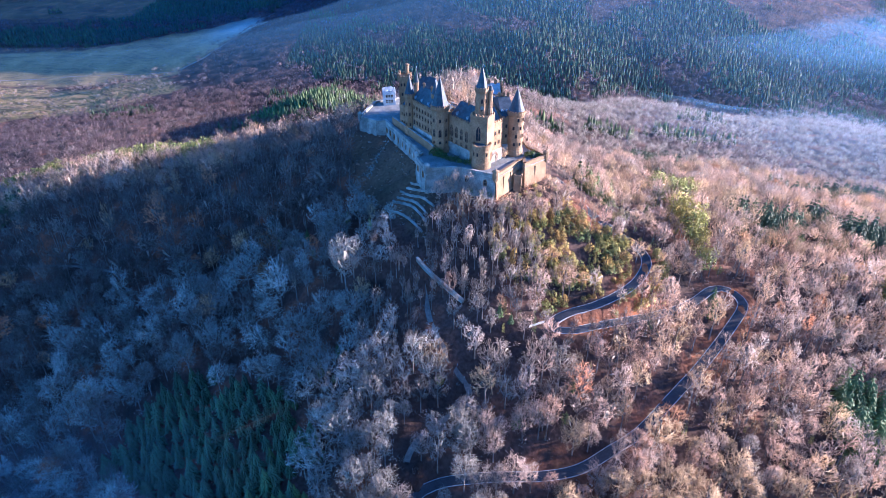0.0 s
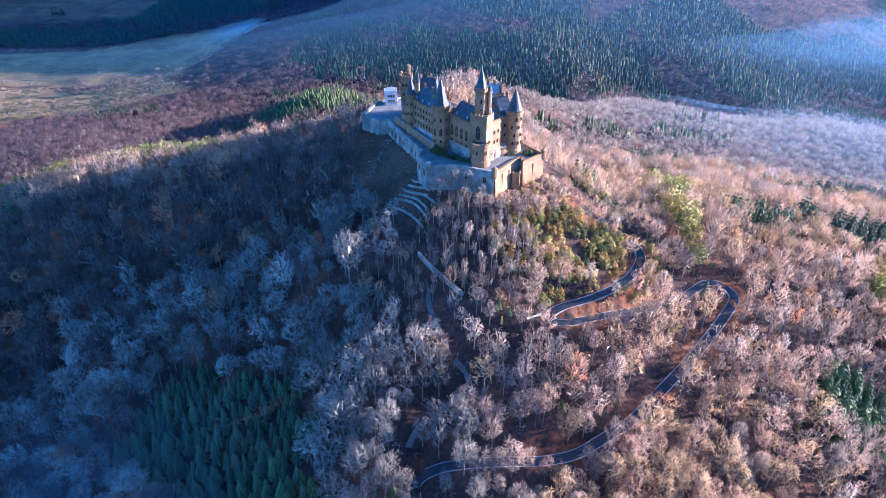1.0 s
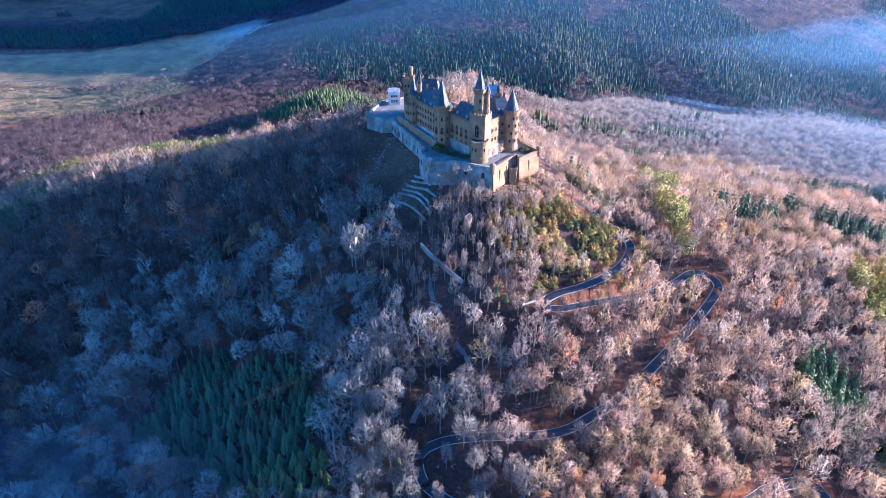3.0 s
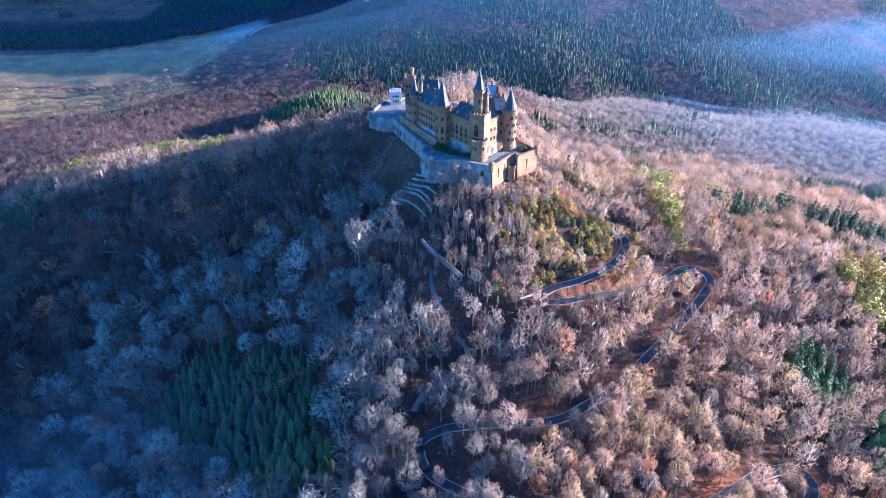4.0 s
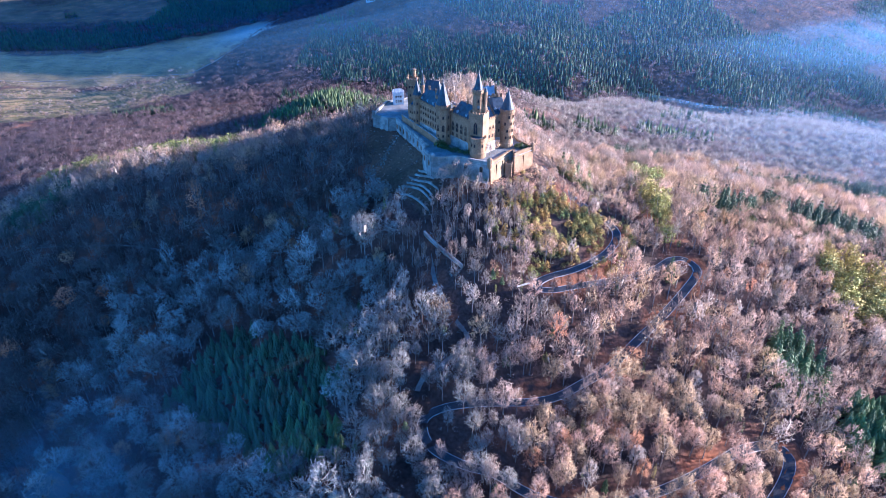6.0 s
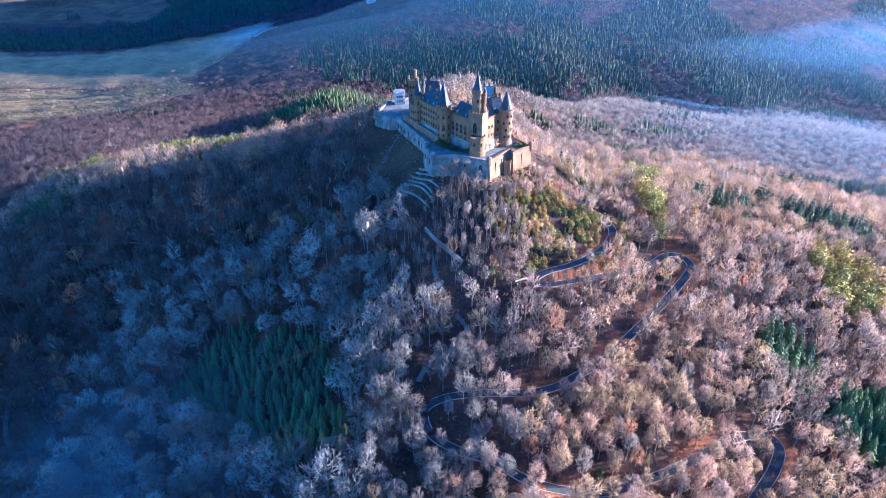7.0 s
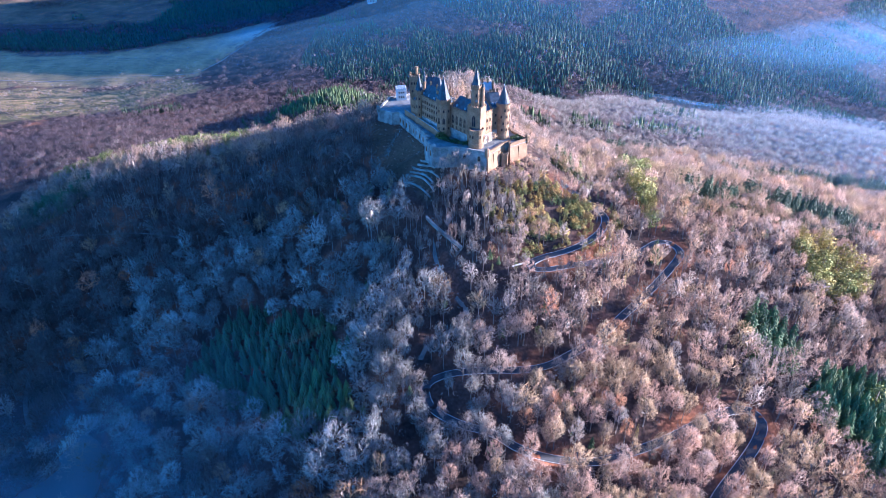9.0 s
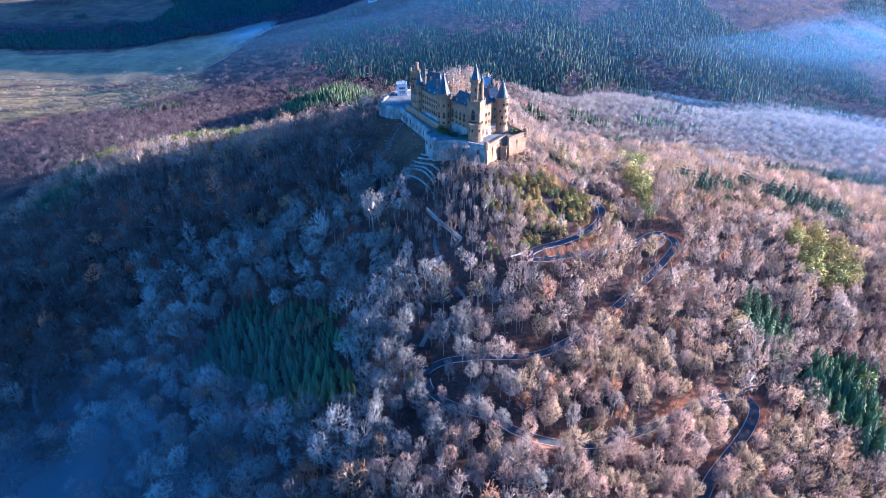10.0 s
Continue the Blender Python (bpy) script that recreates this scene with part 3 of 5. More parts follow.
# ---- the bastion and its terrace ----
bastion = thing("bastion", 0, 330, 46, "pale stone bastion ringing the castle terrace", "bastion", kind="structure")
made = []
floor_poly = BASTION
made.append(part("terrace", prism(shape(), floor_poly, TERRACE - 7, TERRACE - 0.05), mat_gravel, bastion, "pale paved castle terrace"))
for i, (a, b) in enumerate(zip(BASTION, BASTION[1:] + BASTION[:1])):
    u, d = unit(a, b)
    nx, ny = u[1], -u[0]
    bm = shape()
    # a battered wall with a coping; the foot stands out
    sect = [(2.1, TERRACE - 24), (0.45, TERRACE - 1.0), (0.45, TERRACE + 0.9), (-0.6, TERRACE + 0.9), (-0.6, TERRACE - 24)]
    rings = [[bm.verts.new((p[0] + nx * o, p[1] + ny * o, z)) for o, z in sect] for p in (a, b)]
    for k in range(5):
        bm.faces.new((rings[0][k], rings[1][k], rings[1][(k + 1) % 5], rings[0][(k + 1) % 5]))
    bm.faces.new(rings[0]), bm.faces.new(rings[1][::-1])
    # walls towards the sun get warm sandstone, which paints their golden light
    w = part("wall", bm, mat_limestone if i not in (7, 9, 10, 11, 12) else mat_sandstone, bastion)
    made.append(w)
    c = block(shape(), (a[0] + b[0]) / 2, (a[1] + b[1]) / 2, TERRACE + 0.9, TERRACE + 1.2, u, d + 0.8, 1.5)
    # the same golden light put into the sunlit copings by warmer stone
    made.append(part("coping", c, mat_limestone if i < 7 or i > 12 else mat_sandstone, bastion))
    bm = block(shape(), (a[0] + b[0]) / 2 + nx * 0.55, (a[1] + b[1]) / 2 + ny * 0.55, TERRACE - 1.3, TERRACE - 0.95, u, d + 0.6, 0.5)
    made.append(part("string_course", bm, mat_limestone, bastion))
    # shallow buttress strips divide the long stretches
    k = int(d / 7)
    for j in range(1, k):
        s = d * j / k
        bm = block(shape(), a[0] + u[0] * s + nx * 0.7, a[1] + u[1] * s + ny * 0.7, TERRACE - 20, TERRACE - 2.5, u, 0.8, 0.8)
        # buttresses follow suit: warm stone for the sunlit stretch
        made.append(part("buttress", bm, mat_limestone if i < 7 or i > 12 else mat_sandstone, bastion))
for i, count in ((2, 9), (4, 2), (6, 2)):
    a, b = BASTION[i], BASTION[i + 1]
    u, d = unit(a, b)
    for j in range(count):
        s = d * (j + 0.5) / count
        w = window(bastion, a[0] + u[0] * s + u[1] * 0.78, a[1] + u[1] * s - u[0] * 0.78, TERRACE - 6.0, (u[1], -u[0]), 1.7, 3.4, True, name="arched_slit", deep=0.16)
for p, r in ((BASTION[5], 1.5), (BASTION[7], 1.6), (BASTION[11], 1.5), (BASTION[4], 1.3), (BASTION[0], 1.2)):
    # turrets on the sunlit side share the warm stone for its golden light
    made.append(part("corner_turret", cone(shape(), *p, [(r * 0.5, TERRACE - 3.2), (r, TERRACE - 1.5), (r, TERRACE + 2.4), (r + 0.25, TERRACE + 2.5), (r + 0.25, TERRACE + 2.9), (0, TERRACE + 3.9)], 8), mat_limestone if p[0] < 20 else mat_sandstone, bastion))
fit_to(bastion, *made)

# ---- towers ----
clock = tower("clock_tower", 19.6, 299, 3.3, TERRACE, 100, 111.8, "tall slender sandstone clock tower with a blue spire", n=8, turn=radians(22.5), spire_r=3.4,
              rows=((92.5, (-90, 180, -45), 0.9, 2.4), (88.5, (-90, 0, 180), 0.8, 1.8)))
base = prism(shape(), [(14, 296.5), (22.5, 291.5), (26.5, 298.5), (18, 303.5)], TERRACE - 8, 86)
fit_to(clock, part("tower_base", base, mat_sandstone, clock),
       part("base_battlement", merlons([(14, 296.5), (22.5, 291.5), (26.5, 298.5), (18, 303.5)], 86, 0.9, 1.0, 0.8), mat_sandstone, clock))
bm = cone(shape(), 19.75, 295.55, [(1.05, 90.2), (1.05, 90.35), (0, 90.36)], 20)
bmesh.ops.rotate(bm, cent=(19.75, 295.55, 90.2), matrix=Matrix.Rotation(radians(90), 3, "X"), verts=bm.verts)
fit_to(clock, part("clock_face", bm, mat_limestone, clock, "round pale clock face"))
u = unit((14, 296.5), (22.5, 291.5))[0]
window(clock, 18.2, 294.02, 73.5, (u[1], -u[0]), 2.6, 7.5, True)
tower("stair_turret", 23.9, 298.2, 1.15, 86, 99.2, 102.6, "slim stair turret beside the clock tower", n=8, flare=0.3, crown=False)
apse = tower("round_apse", 20.0, 292.5, 4.7, TERRACE, 72.6, 0, "round sandstone apse below the clock tower", n=20, flare=0.4,
             rows=((67, (-120, -60, -150), 0.9, 2.0),))
fit_to(apse, part("apse_roof", cone(shape(), 20, 292.5, [(4.6, 71.9), (0, 72.6)], 20), mat_slate, apse))
tower("octagonal_tower", -1.6, 314.5, 4.9, TERRACE, 86.2, 102.4, "octagonal sandstone tower with a pale slate spire", n=8, turn=radians(22.5), flare=0.6,
      rows=((69.5, (-90, -135, -45, 180), 1.5, 4.4), (65.5, (-90, -135, -45), 1.0, 1.6), (77.5, (-90, -135, -45), 0.9, 1.9)))
tower("slim_tower", -19.2, 341, 3.0, TERRACE, 84.5, 96, "slim sandstone stair tower with a pointed spire", n=8, turn=radians(22.5), flare=0.5,
      rows=((66, (-90, -135), 0.7, 1.8), (72, (-90, -135), 0.7, 1.8), (78, (-90, -135), 0.7, 1.8)))
tower("round_tower", 39.0, 310, 4.4, TERRACE, 84.6, 98, "round sandstone corner tower with a grey spire", n=18, flare=0.5,
      rows=((66, (-60, -20, -100), 1.0, 1.9), (70.5, (-40, -90), 1.0, 1.9), (75, (-60, -15, -110), 1.0, 1.9), (79.5, (-40, -80), 1.0, 1.9)))
tower("round_tower", -4.2, 329, 2.2, TERRACE + 10, 87.5, 96.3, "small round stair turret with a dark spire", n=12, flare=0.4)
tower("lantern_turret", -16.1, 366, 1.1, TERRACE + 10, 84.5, 94.3, "needle-thin roof turret with a pointed cap", n=8, flare=0.25, crown=False)
keep = thing("square_tower", -24, 378, TERRACE, "square sandstone keep with battlements and corner turrets", "tower", "castle towers")
q = [(-27.6, 374.6), (-20.6, 374.6), (-20.6, 381.6), (-27.6, 381.6)]
ring = [(-28.1, 374.1), (-20.1, 374.1), (-20.1, 382.1), (-28.1, 382.1)]
kept = [part("shaft", prism(shape(), q, TERRACE - 8, 83.4), mat_sandstone, keep), part("gallery", prism(shape(), ring, 82.6, 84.6), mat_sandstone, keep),
        part("battlement", merlons(ring, 84.6, 1.0, 1.1, 0.8), mat_sandstone, keep)]
for p in ((-22.5, 380), (-27.4, 374.8), (-20.8, 374.8), (-27.4, 381.4)):
    tall, r = (92.8, 1.2) if p[0] == -22.5 else (88.2, 0.7)
    kept.append(part("turret", cone(shape(), *p, [(r, 83.5), (r, tall - 2.2), (r + 0.25, tall - 2.0), (r + 0.25, tall - 1.3), (0.1, tall - 1.2), (0, tall)], 8), mat_sandstone, keep))
fit_to(keep, *kept)
facade(keep, q[0], q[1], ((79, 3, 0.9, 1.9, False), (73, 2, 0.9, 1.9, False)), 0.6)

# ---- wings ----
wing("hall_wing", [(2.6, 314.2), (14.6, 297.4), (25.0, 304.8), (13.0, 321.6)], TERRACE, 80.5, 88.2, "sandstone great hall with tall pointed windows",
     rows=(((70.2, 4, 2.1, 6.2, True), (66.7, 4, 1.4, 2.0, False), (67.3, 0, 0.7, 1.1, False)), (), (), ((70, 2, 1.2, 2.4, False),)), dormers=2, chimneys=1)
wing("long_wing", [(-19.8, 342.2), (-3.2, 315.6), (7.4, 322.2), (-9.2, 348.8)], TERRACE, 80.6, 88.6, "long sandstone range with rows of small windows",
     rows=(((67.8, 9, 1.2, 2.3, False), (72.4, 9, 1.2, 2.3, False), (76.6, 9, 1.1, 2.0, False)), (), ((70, 6, 1.0, 1.9, False),), ()), chimneys=3, dormers=4)
wing("front_wing", [(25.4, 297.4), (31.6, 304.4), (25.2, 316.5), (17.6, 312.5)], TERRACE, 81.0, 86.4, "sunlit sandstone wing beside the clock tower",
     rows=(((69, 2, 1.1, 2.0, False), (74.5, 2, 1.1, 2.0, False)), ((68, 3, 1.1, 2.0, False), (74, 3, 1.1, 2.0, False)), (), ()), chimneys=1)
wing("east_wing", [(31.0, 308.0), (39.5, 309.0), (36.5, 346.0), (27.0, 345.0)], TERRACE, 80.5, 87.0, "sandstone east range with a slate roof",
     rows=(((70, 2, 1.0, 1.9, False), (75.5, 2, 1.0, 1.9, False)), ((70, 8, 1.0, 1.9, False), (75.5, 8, 1.0, 1.9, False)), (), ()), chimneys=3, dormers=3)
wing("north_wing", [(23.0, 346.5), (35.0, 347.0), (34.0, 357.0), (23.0, 356.0)], TERRACE, 81.0, 87.5, "sandstone north range with stepped gables",
     rows=(((68, 5, 1.0, 1.9, False), (74, 5, 1.0, 1.9, False)), (), (), ()), hip=0.0, roof=mat_lead, chimneys=2)
for a, b in (((22.8, 346.2), (22.8, 356.4)), ((35.2, 346.6), (34.2, 357.4))):
    u, d = unit(a, b)
    gable = thing("stepped_gable", (a[0] + b[0]) / 2, (a[1] + b[1]) / 2, 81, "sandstone stepped gable on the north range", "gable", "stepped gables")
    bm = shape()
    for k in range(6):
        block(bm, (a[0] + b[0]) / 2, (a[1] + b[1]) / 2, 80.5 + 1.35 * k, 82.0 + 1.35 * k, u, d * (1 - k / 6.3), 0.7)
    fit_to(gable, part("wall", bm, mat_sandstone, gable), part("finial", cone(shape(), (a[0] + b[0]) / 2, (a[1] + b[1]) / 2, [(0.3, 88.7), (0.1, 89.6), (0.2, 89.9), (0, 91)], 6), mat_lead, gable))
wing("gate_wing", [(-26.0, 352.0), (-20.0, 343.0), (-10.0, 350.0), (-15.0, 364.0)], TERRACE, 74.0, 79.5, "low sandstone gate range behind the slim tower",
     rows=(((64, 3, 0.9, 1.7, False), (69, 3, 0.9, 1.7, False)), (), (), ()), chimneys=1)
wing("chapel_wing", [(-18.0, 372.0), (-4.0, 366.0), (0.0, 376.0), (-14.0, 382.0)], TERRACE, 76.0, 85.0, "sandstone chapel with a steep roof",
     rows=(((67, 4, 1.3, 5.0, True),), (), (), ()))
wing("outer_lodge", [(-40, 396), (-32, 397.5), (-33, 405), (-41, 403.5)], TERRACE, 68.5, 71.5, "white plastered lodge on the rear bastion",
     rows=(((62, 3, 0.8, 1.4, False), (65.4, 3, 0.8, 1.4, False)), (), (), ()), stone=mat_plaster, roof=mat_lead)
# inner terrace wall under the long range
inner = thing("inner_wall", -20, 335, TERRACE, "sandstone inner wall along the castle ramp", "wall")
poly = [(-31, 359), (-8, 316), (-5, 309)]
bits = []
for a, b in zip(poly, poly[1:]):
    u, d = unit(a, b)
    bits.append(part("wall", block(shape(), (a[0] + b[0]) / 2, (a[1] + b[1]) / 2, TERRACE - 1, TERRACE + 4.6, u, d, 0.9), mat_sandstone, inner))
    bits.append(part("coping", block(shape(), (a[0] + b[0]) / 2, (a[1] + b[1]) / 2, TERRACE + 4.6, TERRACE + 4.85, u, d + 0.3, 1.2), mat_limestone, inner))
fit_to(inner, *bits)
# gatehouse block in the notch of the bastion
hut = thing("gate_block", 41, 297, 48, "small sandstone gate block between the bastion walls", "gatehouse")
fit_to(hut, part("wall", prism(shape(), [(37.5, 291), (41.5, 290.5), (42.6, 296), (39.5, 297)], 40, 54.5), mat_sandstone, hut),
       part("battlement", merlons([(37.5, 291), (41.5, 290.5), (42.6, 296), (39.5, 297)], 54.5, 0.8, 0.9, 0.7), mat_sandstone, hut))

# ---- terraced retaining walls on the grass slope ----
for pts in ([(-18, 302), (-12, 295.5), (-7, 293)], [(-20, 299.5), (-13, 291.5), (-7.5, 286.5)], [(-23.5, 299), (-15, 288), (-4.5, 279.5)],
            [(-25, 295.5), (-17, 286), (-9, 276.5)], [(-27.5, 294), (-16, 281), (-8.5, 271.5)], [(-29, 287.5), (-19, 276), (-10.5, 266.5)]):
    line = smooth_line(pts, 1.2)
    zz = np.array([height(*p) for p in line])
    wall = thing("retaining_wall", *line[len(line) // 2], zz.mean(), "pale dry-stone retaining wall on the castle slope", "wall", "terraced walls")
    zz = zz + 0.25 * np.sin(np.arange(len(zz)) * 1.7 + zz[0])
    rw = ribbon("wall", line, zz, 0.3, 0.95, mat_limestone)
    rw.parent = wall
    cp = ribbon("coping", line, zz + 1.55, 0.4, -0.42, mat_limestone)
    cp.parent = wall
    fit_to(wall, rw, cp)
# the roofed stair wall lower down
line = smooth_line([(-13, 253), (-7, 246), (2, 238), (9.5, 231.5)], 1.5)
zz = np.array([height(*p) for p in line])
zz = np.linspace(zz[0], zz[-1], len(zz)) + 0.6
stair = thing("stair_wall", *line[len(line) // 2], zz.mean(), "pale stone-capped wall beside the hillside stair", "wall")
sw = ribbon("wall", line, zz, 0.5, 1.5, mat_limestone)
sw.parent = stair
cp = ribbon("capping", line, zz + 2.15, 0.75, -0.3, mat_limestone)
cp.parent = stair
fit_to(stair, sw, cp)
lay = thing("bench_wall", 44, 222, height(44, 222), "low white barrier at the lay-by", "barrier")
u = unit((40, 220), (48, 224))[0]
fit_to(lay, part("rail", block(shape(), 44, 222.5, height(44, 222) + 0.3, height(44, 222) + 1.1, u, 8.5, 0.5), mat_plaster, lay))
# a farmhouse far off
hz = height(-149, 1269)
farm = thing("farmhouse", -149, 1269, hz, "white farmhouse with a pale roof beyond the woods", "house")
q = [(-160, 1262), (-141, 1262), (-141, 1273), (-160, 1273)]
fit_to(farm, part("wall", prism(shape(), q, hz - 3, hz + 7), mat_plaster, farm), part("roof", hipped(shape(), inset_quad(q, -0.8), hz + 7, hz + 12, 0.02), mat_lead, farm))
facade(farm, q[0], q[1], ((hz + 1, 5, 1.2, 1.6, False), (hz + 4.2, 5, 1.2, 1.6, False)))
# small pale posts beside the footpath
for i, (x, y) in enumerate([(6.6, 206.5), (9.6, 201.0), (12.2, 197.0), (13.4, 195.6)]):
    z = height(x, y)
    post = thing("marker_post", x, y, z, "small pale marker post beside the footpath", "post", "marker posts")
    fit_to(post, part("post", cone(shape(), x, y, [(0.11, z - 0.4), (0.1, z + 1.0), (0, z + 1.02)], 8), mat_kerb, post),
           part("cap", cone(shape(), x, y, [(0.15, z + 1.0), (0.2, z + 1.12), (0.14, z + 1.24), (0, z + 1.26)], 8), mat_plaster, post, "white post cap"))


# ---- trees ----
rng = np.random.default_rng(7)


class Tris:
    """Collects triangles with a material number and a tint offset."""

    def __init__(self):
        self.v, self.f, self.m = [], [], []

    def sliver(self, a, b, w, m):
        d = np.subtract(b, a)
        s = np.cross(d, rng.normal(size=3))
        s = s / (np.linalg.norm(s) + 1e-9) * w / 2
        i = len(self.v)
        self.v += [a - s, a + s, b]
        self.f.append((i, i + 1, i + 2)), self.m.append(m)

    def limb(self, pts, radii, sides, m):
        """A tapered limb through points."""
        prev = None
        for k, (p, r) in enumerate(zip(pts, radii)):
            d = np.subtract(pts[min(k + 1, len(pts) - 1)], pts[max(k - 1, 0)])
            d = d / (np.linalg.norm(d) + 1e-9)
            u = np.cross(d, (0.3, 0.9, 0.2))
            u /= np.linalg.norm(u)
            w = np.cross(d, u)
            i = len(self.v)
            self.v += [p + r * (math.cos(2 * math.pi * j / sides) * u + math.sin(2 * math.pi * j / sides) * w) for j in range(sides)]
            if prev is not None:
                for j in range(sides):
                    a, b, c, e = prev + j, prev + (j + 1) % sides, i + (j + 1) % sides, i + j
                    self.f += [(a, b, c), (a, c, e)]
                    self.m += [m, m]
            prev = i

    def arrays(self):
        return np.array(self.v, float), np.array(self.f, int), np.array(self.m, int)


def bare_tree(H, R, mains, subs, twigs, width, sides=4, low=0.4, deep=0.36, inner=9):
    """A leafless broadleaf: a trunk that splits into many long branches, which fan out and up, fork, and end in brushy twig sprays on an uneven domed crown.
    Material 0 bark, 1 twigs."""
    t = Tris()
    lean = rng.normal(size=2) * 0.03 * H
    heart = np.array((lean[0] * 0.6, lean[1] * 0.6, H * (1 - deep)))
    reach = np.array((R * rng.uniform(0.85, 1.15), R * rng.uniform(0.85, 1.15), H * deep))
    bumps = rng.normal(size=(5, 3))
    bumps /= np.linalg.norm(bumps, axis=1)[:, None]

    def stem(k):
        return np.array((lean[0] * k * k, lean[1] * k * k, H * k * 0.8))

    def on_dome(d, r):
        """A point of the crown's outline in the direction d, with lobes, drawn in below."""
        d = d / np.linalg.norm(d)
        lobe = 1 + 0.3 * np.tanh(3 * (bumps @ d).max() - 2.2)
        return heart + d * reach * r * lobe * (1 if d[2] > -0.1 else 0.75)

    t.limb([stem(k) for k in (-0.06, 0.35, 0.65, 0.95)], [0.016 * H, 0.0115 * H, 0.008 * H, 0.003 * H], sides, 0)
    for i in range(mains):
        a = 2.4 * i + rng.uniform(-0.4, 0.4)
        up = -0.45 + 1.4 * (i + rng.uniform(0, 1)) / mains
        d = np.array((math.cos(a) * math.sqrt(max(0.02, 1 - up * up)), math.sin(a) * math.sqrt(max(0.02, 1 - up * up)), up))
        b = stem(low + (0.85 - low) * (up + 0.45) / 1.4)
        e = on_dome(d, rng.uniform(0.6, 0.8))
        t.sliver(b, e, width * 1.8, 1)
        for j in range(subs):
            d2 = d + rng.normal(size=3) * 0.42
            b2 = b + (e - b) * rng.uniform(0.3, 0.9)
            e2 = on_dome(d2, rng.uniform(0.62, 0.98))
            t.sliver(b2, e2, width * 1.1, 1)
            for q in range(twigs):
                b3 = b2 + (e2 - b2) * rng.uniform(0.35, 1.0)
                e3 = on_dome(d2 + rng.normal(size=3) * 0.3, rng.uniform(0.78, 1.12))
                e3 = b3 + (e3 - b3) * min(1, rng.uniform(0.3, 0.5) * R / (np.linalg.norm(e3 - b3) + 1e-6))
                if q % 2:
                    t.sliver(e3, b3, width * rng.uniform(0.9, 1.3), 1)
                else:
                    t.sliver(b3, e3, width * 1.2, 1)
    # broad dark inner branches, put in to deepen the shade inside the crown
    for i in range(inner):
        d = rng.normal(size=3) * (1, 1, 0.8)
        b = on_dome(d, rng.uniform(0.15, 0.35)) - np.array((0, 0, 0.1 * H))
        t.sliver(on_dome(d + rng.normal(size=3) * 0.2, rng.uniform(0.45, 0.68)), b, R * rng.uniform(0.12, 0.2), 0)
    v, f, m = t.arrays()
    return outward(v, f, m, heart - np.array((0, 0, H * 0.12)), (1, 1, 0.85), 0.55)


def brush_tree(H, R, brushes, width):
    """A distant leafless tree: a stem and many upright sprays that spread into a soft dome."""
    t = Tris()
    t.sliver(np.array((0, 0, -0.06 * H)), np.array((0, 0, 0.8 * H)), 0.5, 0)
    for i in range(brushes):
        a, r = 2.4 * i + rng.uniform(-0.3, 0.3), math.sqrt((i + 0.5) / brushes) * rng.uniform(0.85, 1.1)
        top = H * (0.58 + 0.42 * math.sqrt(max(0, 1 - 0.9 * r * r))) * rng.uniform(0.9, 1.05)
        e = np.array((math.cos(a) * r * R, math.sin(a) * r * R, top))
        b = np.array((math.cos(a) * r * R * 0.5, math.sin(a) * r * R * 0.5, top - H * rng.uniform(0.1, 0.26))) + rng.normal(size=3) * 0.12 * R
        if i % 2:
            t.sliver(b, e, width, 1)
        else:
            t.sliver(e, b, width * 0.8, 1)
    return outward(*t.arrays(), (0, 0, H * 0.4), (1, 1, 0.9), 0.25)


def outward(v, f, m, centre, squeeze, grain=0.0):
    """Turn every face and normal away from the crown's heart, each spray a little its own way."""
    nrm = (v - np.array(centre)) * np.array(squeeze)
    nrm /= np.linalg.norm(nrm, axis=1)[:, None] + 1e-6
    nrm[f] += (rng.normal(size=(len(f), 3)) * grain)[:, None, :]
    bark = np.zeros(len(v), bool)
    bark[f[m == 0].ravel()] = True
    nrm[bark] = v[bark] * (1, 1, 0.02)
    nrm /= np.linalg.norm(nrm, axis=1)[:, None] + 1e-6
    g = np.cross(v[f[:, 1]] - v[f[:, 0]], v[f[:, 2]] - v[f[:, 0]])
    flip = (g * nrm[f[:, 2]]).sum(1) < 0
    f[flip] = f[flip][:, ::-1]
    return v, f, m, nrm


